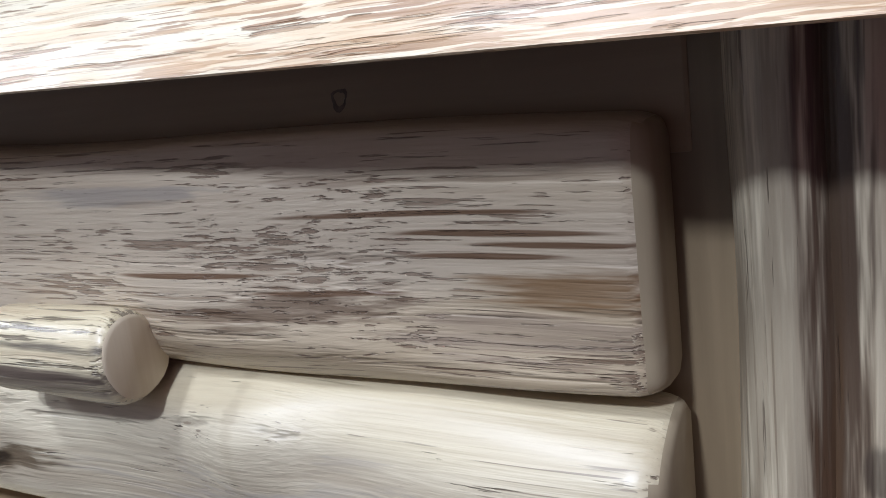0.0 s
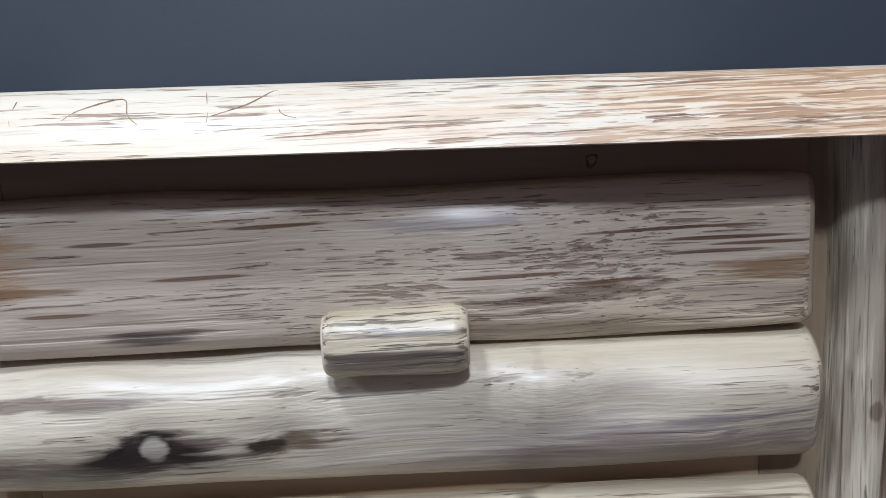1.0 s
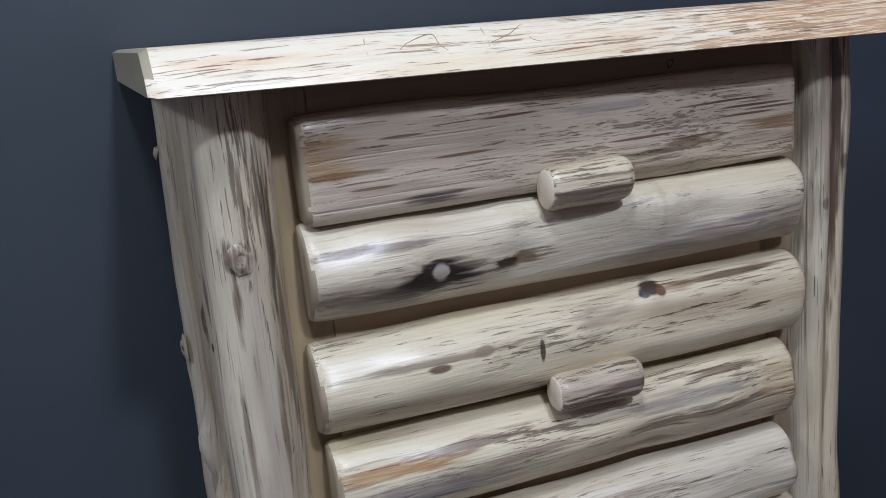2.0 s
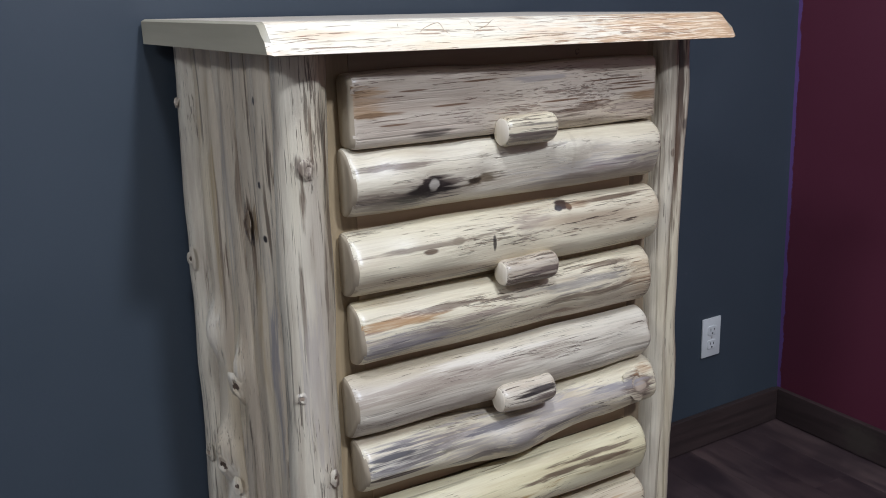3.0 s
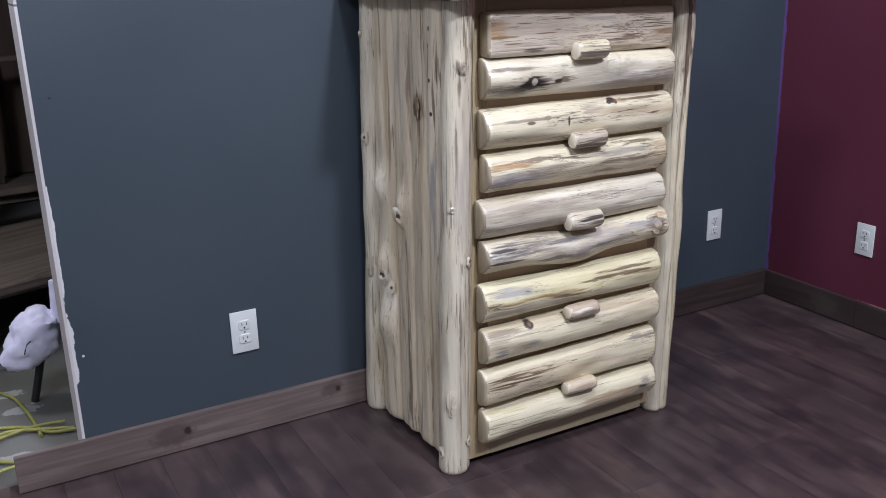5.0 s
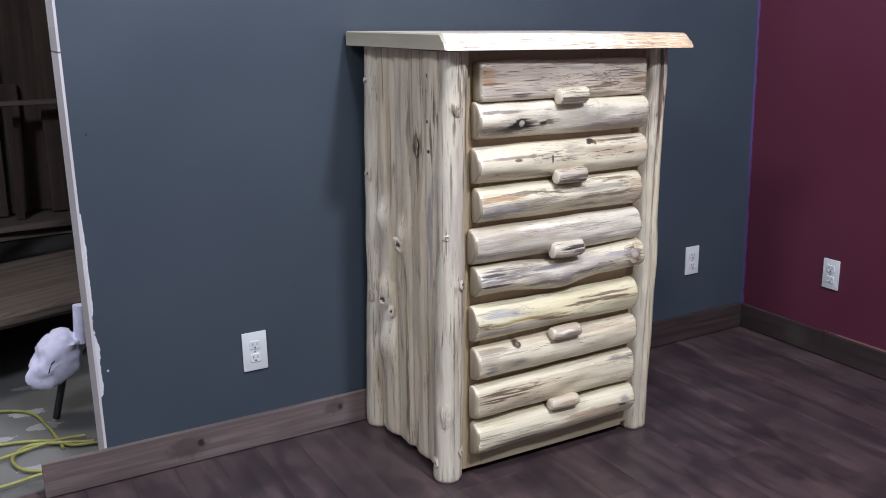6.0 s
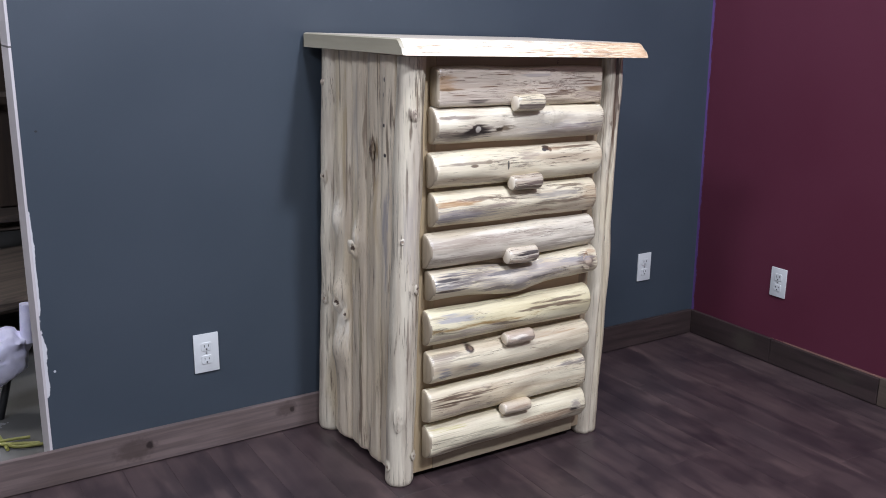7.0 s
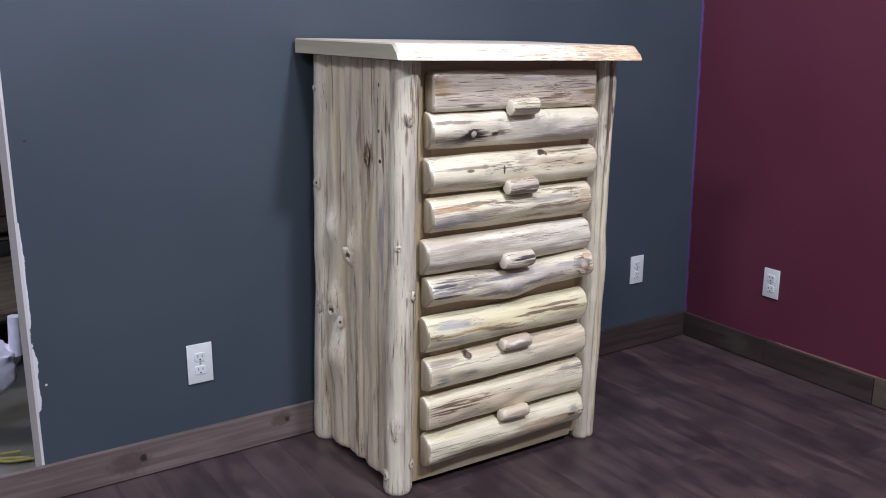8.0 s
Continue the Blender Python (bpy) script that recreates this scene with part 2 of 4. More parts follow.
concrete = paint("concrete", (0.095, 0.092, 0.082), (0.15, 0.146, 0.132), 0.8, [
    ((-1.00, 1.16, 0), (0.06, 0.03, 0), (0.33, 0.33, 0.31), 2.2), ((-0.96, 1.02, 0), (0.05, 0.03, 0), (0.28, 0.28, 0.27), 2.2), ((-1.10, 0.98, 0), (0.05, 0.02, 0), (0.30, 0.30, 0.29), 2.0), ((-0.98, 1.40, 0), (0.05, 0.02, 0), (0.25, 0.25, 0.24), 2.0), ((-1.02, 0.72, 0), (0.06, 0.02, 0), (0.30, 0.30, 0.29), 2.0)])
cord_yellow = simple("cord_yellow", (0.27, 0.26, 0.065), 0.5, 0.1, 40.0)
black_metal = simple("black_metal", (0.015, 0.015, 0.016), 0.4, 0.2, 60.0)
bag_white = simple("bag_plastic", (0.82, 0.80, 0.99), 0.35, 0.06, 40.0)
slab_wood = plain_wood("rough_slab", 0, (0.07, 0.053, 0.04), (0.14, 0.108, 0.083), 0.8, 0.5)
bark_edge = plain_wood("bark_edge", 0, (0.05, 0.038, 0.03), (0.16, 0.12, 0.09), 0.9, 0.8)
# Board colour lowered so the leaning boards read as dimly lit.
dim_shop_board = plain_wood("dim_shop_board", 2, (0.034, 0.021, 0.013), (0.075, 0.048, 0.030), 0.8, 0.4)


def stained_board(name, axis, stains=(), deep=1.0, tone=(0.100, 0.074, 0.066)):
    n = Nodes(name)
    co = n.coords()
    g = n.noise(n.vmath("MULTIPLY", co, tuple(2.5 if i == axis else 55.0 for i in range(3))), 1.0, 5.0, 0.6)
    big = n.noise(n.vmath("MULTIPLY", co, tuple(2.0 if i == axis else 7.0 for i in range(3))), 1.0, 3.0)
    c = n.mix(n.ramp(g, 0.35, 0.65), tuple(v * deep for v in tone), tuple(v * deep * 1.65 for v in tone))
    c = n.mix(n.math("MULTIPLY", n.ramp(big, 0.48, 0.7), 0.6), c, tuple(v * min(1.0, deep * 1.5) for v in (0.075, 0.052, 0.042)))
    for centre, radii, tint, strength in stains:
        off = n.vmath("MULTIPLY", n.vmath("SUBTRACT", co, centre), tuple(1 / r if r else 0.0 for r in radii))
        d = n.math("ADD", n.length(off), n.math("MULTIPLY", n.math("SUBTRACT", n.noise(co, 60.0, 3.0), 0.5), 1.2))
        c = n.mix(n.math("MULTIPLY", n.ramp(d, 0.4, 1.1, 1.0, 0.0), strength), c, tint)
    n.bump(g, 0.25, 0.001)
    return n.done(c, 0.5)


base_stain = stained_board("base_stain", 0, [((-0.62, 0.51, 0.055), (0.07, 0, 0.045), (0.045, 0.03, 0.024), 0.6), ((-0.575, 0.51, 0.06), (0.012, 0, 0.016), (0.02, 0.012, 0.01), 0.95),
    ((-0.14, 0.51, 0.075), (0.04, 0, 0.03), (0.045, 0.03, 0.024), 0.6), ((-0.122, 0.51, 0.07), (0.01, 0, 0.012), (0.02, 0.012, 0.01), 0.9)])
# deep 0.20 makes the next two boards far darker than base_stain.
base_board_side = stained_board("base_board_side", 1, [((1.72, 0.25, 0.05), (0, 0.07, 0.05), (0.05, 0.04, 0.03), 0.7), ((1.72, -0.2, 0.05), (0, 0.05, 0.04), (0.04, 0.03, 0.024), 0.7)], 0.20, (0.140, 0.090, 0.082))
base_board_dark = stained_board("base_board_dark", 0, (), 0.20, (0.140, 0.090, 0.080))


def plank_material():
    n = Nodes("dark_plank")
    co = n.coords()
    luck = n.add("ShaderNodeObjectInfo").outputs["Random"]
    co = n.vmath("ADD", co, n.add("ShaderNodeCombineXYZ", X=n.math("MULTIPLY", luck, 37.0), Y=n.math("MULTIPLY", luck, 11.0)).outputs[0])
    g = n.noise(n.vmath("MULTIPLY", co, (22.0, 1.6, 10.0)), 1.0, 3.0, 0.5)
    big = n.noise(n.vmath("MULTIPLY", co, (9.0, 1.6, 5.0)), 1.0, 3.0)
    smear = n.noise(n.vmath("MULTIPLY", co, (14.0, 2.6, 5.0)), 1.0, 3.0)
    cloud = n.noise(n.add("ShaderNodeNewGeometry").outputs["Position"], 5.5, 3.0, 0.55)
    c = n.mix(n.ramp(g, 0.25, 0.75), (0.043, 0.027, 0.028), (0.058, 0.038, 0.037))
    c = n.mix(n.math("MULTIPLY", n.ramp(big, 0.45, 0.70), 0.7), c, (0.110, 0.072, 0.064))
    c = n.mix(n.math("MULTIPLY", n.ramp(smear, 0.46, 0.68), 0.75), c, (0.020, 0.0125, 0.0155))
    c = n.mix(n.ramp(cloud, 0.44, 0.64, 0.0, 0.65), c, (0.022, 0.014, 0.0165))
    c = n.mix(n.ramp(luck, 0.0, 1.0, 0.0, 0.18), c, (0.080, 0.055, 0.052))
    n.bump(g, 0.2, 0.0008)
    return n.done(c, n.ramp(g, 0.3, 0.7, 0.42, 0.32))


dark_plank = plank_material()

# ---- the room ----
WALL = 0.53
RED = 1.719
TOP = 3.55


def structure(name, bm, material, label, category="wall"):
    return tagged(link_mesh(name, bm, material, smooth=False), label, category, kind="structure")


SKEW = Matrix.Translation((-0.42, 0.525, 0)) @ pose(0, 0, 0, 0, 0, 0.7) @ Matrix.Translation((0.42, -0.53, 0))
wall_north = structure("wall_north", box(-0.838, RED + 0.12, WALL, WALL + 0.125, -0.01, TOP), slate, "dark slate grey painted wall with a chipped free edge")
wall_north.matrix_world = SKEW
edge = box(-0.845, -0.838, WALL + 0.001, WALL + 0.126, -0.01, TOP)
structure("trim_wall_end", edge, drywall, "raw pale drywall end of the unfinished wall", "trim").matrix_world = SKEW
structure("wall_east", box(RED, RED + 0.12, -4.2, WALL + 0.05, -0.01, TOP), maroon, "maroon painted wall with a purple paint line in the corner").matrix_world = Matrix.Translation((RED, 0, 0)) @ pose(0, 0, 0, 0, -1.0, 0) @ Matrix.Translation((-RED, 0, 0))
structure("wall_south", box(-3.4, RED + 0.12, -4.32, -4.2, -0.01, TOP), bounce_paint, "unseen pale showroom wall that bounces light")
structure("wall_west", box(-3.52, -3.4, -4.32, 4.6, -0.01, TOP), bounce_paint, "unseen pale wall that bounces light")
structure("wall_north_far", box(-3.4, -2.3, WALL, WALL + 0.125, -0.01, TOP), slate, "dark slate grey painted wall beyond the opening")
structure("wall_shop", box(-3.52, RED + 0.12, 4.6, 4.72, -0.01, TOP), dim_paint, "bare wall of the workshop, coloured dark to read as dim")
structure("wall_shop_east", box(RED, RED + 0.12, WALL + 0.125, 4.6, -0.01, TOP), dim_paint, "bare side wall of the workshop, coloured dark to read as dim")
structure("ceiling", box(-3.52, RED + 0.12, -4.32, 4.72, TOP, TOP + 0.1), bounce_white, "unseen pale ceiling that bounces light", "ceiling")
structure("floor_shop", box(-3.4, RED, WALL + 0.028, 4.6, -0.06, -0.002), concrete, "bare grey concrete workshop floor", "floor")
floor = structure("floor", box(-3.4, RED, -4.2, WALL + 0.028, -0.06, -0.009), slot_dark, "dark brown wood plank floor", "floor")


def baseboard(name, bm, material, label):
    return structure(name, bm, material, label, "baseboard")


baseboard("baseboard_north_corner", box(0.352, RED - 0.021, 0.511, 0.529, 0.003, 0.102, 0.0015), base_board_dark, "dark brown wood baseboard running into the corner").matrix_world = SKEW
baseboard("baseboard_north", box(-1.015, 0.350, 0.511, 0.529, 0.003, 0.104, 0.0015), base_stain, "grey-brown stained knotty wood baseboard running past the wall end").matrix_world = SKEW
baseboard("baseboard_east", box(RED - 0.018, RED - 0.001, 0.125, 0.549, 0.003, 0.099, 0.0015), base_board_side, "dark brown wood baseboard along the maroon wall")
baseboard("baseboard_east_middle", box(RED - 0.019, RED - 0.001, -0.335, 0.123, 0.003, 0.097, 0.0015), base_board_side, "dark brown wood baseboard along the maroon wall")
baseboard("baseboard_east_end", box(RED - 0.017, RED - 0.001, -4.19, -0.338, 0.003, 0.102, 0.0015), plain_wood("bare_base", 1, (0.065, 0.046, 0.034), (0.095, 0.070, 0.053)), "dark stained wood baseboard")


def outlet(x, y, z, turn, kind_label, w=0.0765, h=0.122):
    """A duplex socket plate; its face looks to -y before the turn."""
    base = new("wall_outlet")
    base.matrix_world = (SKEW if turn == 0 else Matrix()) @ pose(x, y, z, 0, 0, turn)
    bm = box(-w / 2, w / 2, -0.0055, 0.0, -h / 2, h / 2, 0.0022)
    part("cover_plate", bm, plate_white, base)
    for s in (-1, 1):
        loops = []
        for yy, k in ((-0.005, 1.0), (-0.0072, 1.0), (-0.0078, 0.93)):
            loop = []
            for i in range(28):
                a = 2 * math.pi * i / 28
                loop.append(Vector((k * max(-0.0165, min(0.0165, 0.0195 * math.cos(a))), yy, s * 0.0205 + k * max(-0.0135, min(0.0135, 0.0175 * math.sin(a))))))
            loops.append(loop)
        face = part("socket_face", rings(loops), plate_white, base, "white socket face", smooth=False)
        for dx, hh, ww in ((-0.0065, 0.004, 0.0009), (0.0065, 0.0034, 0.0009)):
            part("slot", box(dx - ww, dx + ww, -0.0086, -0.0076, s * 0.0205 + 0.003 - hh, s * 0.0205 + 0.003 + hh), slot_dark, face, "dark slot", smooth=False)
        bm = bmesh.new()
        bmesh.ops.create_cone(bm, cap_ends=True, segments=12, radius1=0.0026, radius2=0.0026, depth=0.001, matrix=pose(0, -0.0081, s * 0.0205 - 0.0075, 90))
        part("slot", bm, slot_dark, face, "round dark earth slot", smooth=False)
    bm = bmesh.new()
    bmesh.ops.create_cone(bm, cap_ends=True, segments=12, radius1=0.0033, radius2=0.0026, depth=0.0016, matrix=pose(0, -0.0062, 0, 90))
    part("screw", bm, steel, base, "small steel screw", smooth=False)
    return tagged(base, kind_label, "outlet", "wall outlets")


outlet(-0.386, WALL - 0.001, 0.309, 0, "white duplex wall outlet on the slate grey wall")
outlet(1.416, WALL - 0.001, 0.327, 0, "white duplex wall outlet beside the room corner", 0.070, 0.114)
outlet(RED - 0.0052, 0.124, 0.327, -90, "white duplex wall outlet on the maroon wall", 0.070, 0.113)

# ---- the workshop behind the opening ----


def rough_slab(x0, x1, y0, y1, z0, z1, turn, seed, label):
    """A live-edged slab lying flat: wavy front and back edges."""
    loops = []
    steps = 40
    for i in range(steps + 1):
        u = i / steps
        x = x0 + (x1 - x0) * u
        f = y0 + 0.05 * wob(u * 4, seed, 0.0) + 0.012 * wob(u * 22, seed, 1.0)
        b = y1 + 0.05 * wob(u * 4, seed, 3.0)
        bulge = 0.012 + 0.012 * wob(u * 15, seed, 5.0)
        loops.append([Vector((x, f + 0.02, z0)), Vector((x, f - bulge, z0 + (z1 - z0) * 0.35)), Vector((x, f - bulge * 0.5, z0 + (z1 - z0) * 0.75)), Vector((x, f + 0.012, z1)), Vector((x, b, z1)), Vector((x, b, z0))])
    bm = rings(loops)
    for f in bm.faces:
        f.material_index = 1 if f.normal.y < -0.45 else 0
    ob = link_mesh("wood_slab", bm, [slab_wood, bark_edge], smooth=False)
    mid = Vector(((x0 + x1) / 2, (y0 + y1) / 2, 0))
    ob.matrix_world = Matrix.Translation(mid) @ pose(0, 0, 0, 0, 0, turn) @ Matrix.Translation(-mid)
    return tagged(ob, label, "wood slab", "stacked slabs")


rough_slab(-2.3, 0.2, 1.41, 2.10, 0.225, 0.285, 22, 2.0, "thick rough live-edge timber slab on bearers")
rough_slab(-2.4, 0.3, 2.46, 2.95, 0.345, 0.385, 3, 5.0, "dusty brown timber slab on the stack")
rough_slab(-2.4, 0.3, 2.48, 2.95, 0.300, 0.340, 2, 8.0, "dusty brown timber slab under another")
for bx in (-1.9, -1.15, -0.3):
    tagged(link_mesh("timber_bearer", box(bx, bx + 0.09, 1.80, 2.9, -0.002, 0.222, 0.004), bark_edge, smooth=False), "dark timber bearer under the slabs", "timber", "bearers")
for i, (bx, w, z1, lean) in enumerate(((-0.93, 0.075, 2.2, 1.5), (-0.835, 0.10, 1.00, 0.5), (-0.80, 0.22, 2.3, 2.0), (-0.60, 0.2, 2.1, 1.0), (-1.22, 0.13, 1.7, 2.0), (-1.5, 0.18, 2.0, 1.2))):
    bm = box(-w / 2, w / 2, -0.015, 0.015, 0.0, z1 - 0.39, 0.003)
    ob = link_mesh("leaning_board", bm, dim_shop_board, smooth=False)
    ob.matrix_world = pose(bx, 2.66 + 0.045 * (i % 3), 0.392, -6, lean, 0)
    tagged(ob, "dusty brown board leaning upright, coloured darker for the dim workshop", "board", "leaning boards")
shelf = new("shelf_rack")
shelf.matrix_world = pose(-0.65, 2.57, 0.388)
part("shelf_board", box(-0.30, 0.32, -0.02, 0.03, 0.527, 0.547, 0.003), slab_wood, shelf, "narrow pale ledge", smooth=False)
for ux in (-0.215, 0.26):
    part("upright", box(ux, ux + 0.035, -0.012, 0.028, 0.0, 0.526, 0.002), dim_shop_board, shelf, smooth=False)
tagged(shelf, "narrow dusty wooden shelf rack on the timber stack", "shelf")

# wrapped stand with a black leg
stand = new("wrapped_stand")
stand.matrix_world = pose(-0.90, 1.06, 0.0)
bm = bmesh.new()
bmesh.ops.create_icosphere(bm, subdivisions=4, radius=1.0)
for v in bm.verts:
    c = v.co.copy()
    crease = 1 - abs(wob(c.x * 2.3, c.y * 2.3, c.z * 2.3, 5)) * 1.9
    k = 0.80 + 0.30 * wob(c.x * 1.3, c.y * 1.3, c.z * 1.3, 3) + 0.13 * crease + 0.07 * wob(c.x * 9, c.y * 9, c.z * 9, 2)
    k += 0.9 * max(0.0, -c.x * 0.85 - c.z * 0.5 - 0.85)
    v.co = Vector((c.x * 0.100 * k + 0.012 * c.z + 0.006, c.y * 0.065 * k, 0.208 + c.z * 0.100 * k + 0.012 * c.x))
part("plastic_bag", bm, bag_white, stand, "crumpled white plastic bag")
bm = bmesh.new()
bmesh.ops.create_cone(bm, cap_ends=True, segments=20, radius1=0.022, radius2=0.020, depth=0.13, matrix=pose(0.088, 0.0, 0.315, 0, 3, 0))
part("tube", bm, bag_white, stand, "white tube")
bm = bmesh.new()
bmesh.ops.create_cone(bm, cap_ends=True, segments=14, radius1=0.012, radius2=0.012, depth=0.19, matrix=pose(0.004, 0.0, 0.093, 0, 15, 0))
part("leg", bm, black_metal, stand, "black metal leg")
pts = [Vector((-0.03, -0.064, 0.185)), Vector((-0.026, -0.067, 0.20)), Vector((-0.02, -0.068, 0.215)), Vector((-0.008, -0.07, 0.226))]


def tube(points, radius, sides=8):
    loops = []
    for i, p in enumerate(points):
        d = (points[min(i + 1, len(points) - 1)] - points[max(i - 1, 0)]).normalized()
        a = d.cross(Vector((0, 0, 1))) if abs(d.z) < 0.9 else d.cross(Vector((1, 0, 0)))
        a.normalize()
        b = d.cross(a)
        loops.append([p + radius * (math.cos(t) * a + math.sin(t) * b) for t in (2 * math.pi * k / sides for k in range(sides))])
    return rings(loops)


part("cord_loop", tube(pts, 0.002, 6), black_metal, stand, "thin black cord loop")
tagged(stand, "white plastic bag wrapped over a small stand with a black leg", "stand")


def smooth_path(points, steps=10):
    """Catmull-Rom through the points."""
    out = []
    p = [points[0]] + list(points) + [points[-1]]
    for i in range(1, len(p) - 2):
        for k in range(steps):
            t = k / steps
            out.append(0.5 * (2 * p[i] + (p[i + 1] - p[i - 1]) * t + (2 * p[i - 1] - 5 * p[i] + 4 * p[i + 1] - p[i + 2]) * t ** 2 + (3 * p[i] - p[i - 1] - 3 * p[i + 1] + p[i + 2]) * t ** 3))
    out.append(points[-1])
    return out


cord = new("extension_cord")
one = [(-1.35, 1.15), (-1.18, 1.22), (-1.05, 1.19), (-0.985, 1.12), (-0.955, 1.0), (-0.94, 0.90), (-0.93, 0.80)]
two = [(-1.40, 0.93), (-1.2, 0.93), (-1.05, 0.91), (-0.95, 0.86), (-0.90, 0.80), (-0.80, 0.78)]
three = [(-0.84, 0.79), (-0.93, 0.83), (-1.02, 0.86), (-1.075, 0.80), (-1.06, 0.71), (-1.0, 0.66), (-0.9, 0.63)]
four = [(-1.4, 0.80), (-1.2, 0.78), (-1.06, 0.82), (-0.95, 0.85), (-0.86, 0.84)]
five = [(-1.45, 0.62), (-1.25, 0.60), (-1.1, 0.61), (-1.0, 0.63), (-0.9, 0.60)]
for k, run in enumerate((one, two, three, four, five)):
    path = smooth_path([Vector((x, y, 0.005 + 0.003 * k)) for x, y in run])
    part("cord_run", tube(path, 0.0052), cord_yellow, cord)
tagged(cord, "coiled yellow extension cord on the concrete floor", "cord")

# ---- the log chest of drawers ----
chest = tagged(new("log_chest"), "five-drawer chest of peeled varnished logs with a live-edge top", "chest of drawers")


def half_log(x0, x1, z0, z1, back, depth, power, seed, bend=None, bumps=(), lump=0.007, tilt=0.0, taper=0.0):
    """A split log lying along x. power under 1 flattens its face. bend(u): shift of its middle in z. bumps: (x, z, radius, height)."""
    L, mid, half = x1 - x0, (z0 + z1) / 2, (z1 - z0) / 2
    own = random.Random(int(seed * 13))
    bumps = [*bumps, *((x0 + L * own.random(), z0 + (z1 - z0) * own.random(), own.uniform(0.018, 0.05), own.uniform(-0.003, 0.004)) for _ in range(0 if power < 0.5 else 7))]
    us = [0.0, 0.001, 0.003, 0.006, 0.010, 0.015] + [0.02 + (L - 0.04) * i / 62 for i in range(63)] + [L - 0.015, L - 0.010, L - 0.006, L - 0.003, L - 0.001, L]
    n = 26
    loops = []
    for u in us:
        e = min(u, L - u)
        shrink = 0.0095 * (1 - math.sqrt(max(0.0, 1 - (1 - min(1, e / 0.0125)) ** 2)))
        h = half - shrink * 0.5 + 0.004 * wob(u * 5, seed, 0.3)
        d = depth + taper * u / L - shrink + 0.004 * wob(u * 4, seed, 9.0)
        shift = (bend(u / L) if bend else 0.002 * wob(u * 4, seed, 4.0)) + tilt * u / L
        loop = []
        for i in range(n + 1):
            a = math.pi * i / n
            s, c = max(0.0, math.sin(a)), -math.cos(a)
            y = back - d * s ** power
            z = mid + shift + h * (abs(c) ** (1.0 if power >= 0.9 else 0.9 if power > 0.5 else 0.36)) * (1 if c > 0 else -1)
            x = x0 + u
            k = lump * wob(u * 9, a * 1.3, 2.0, seed) * s + 0.0006 * wob(u * 20, a * 9, 1.0, seed) * s
            for bx, bz, r, up in bumps:
                q = ((x - bx) ** 2 + (z - bz) ** 2) / (r * r)
                if q < 6:
                    k += up * math.exp(-q)
            loop.append(Vector((x, y - k, z)))
        loop.append(Vector((x0 + u, back + 0.004, mid + shift + h * 0.9)))
        loop.append(Vector((x0 + u, back + 0.004, mid + shift - h * 0.9)))
        loops.append(loop)
    bm = rings(loops)
    for f in bm.faces:
        f.material_index = 1 if abs(f.normal.x) > 0.5 else 0
    return bm


def handle_log(x0, x1, y, z, r, seed):
    """A short peeled stick with chamfered ends, lying along x."""
    L = x1 - x0
    loops = []
    for u, k in [(0, 0.80), (0.0015, 0.88), (0.004, 0.95), (0.008, 0.99)] + [(0.01 + (L - 0.02) * i / 14, 1.0) for i in range(15)] + [(L - 0.008, 0.99), (L - 0.004, 0.95), (L - 0.0015, 0.88), (L, 0.80)]:
        loop = []
        for i in range(24):
            a = 2 * math.pi * i / 24
            rr = r * k * (1 + 0.13 * wob(u * 18, math.cos(a), math.sin(a), seed) + 0.05 * math.cos(2 * a + seed))
            loop.append(Vector((x0 + u, y + rr * math.cos(a), z + rr * math.sin(a))))
        loops.append(loop)
    bm = rings(loops)
    for f in bm.faces:
        f.material_index = 1 if abs(f.normal.x) > 0.6 else 0
    return bm


def bow(u):
    return -0.018 * math.exp(-((u - 0.48) / 0.19) ** 2) - 0.002 + 0.006 * u


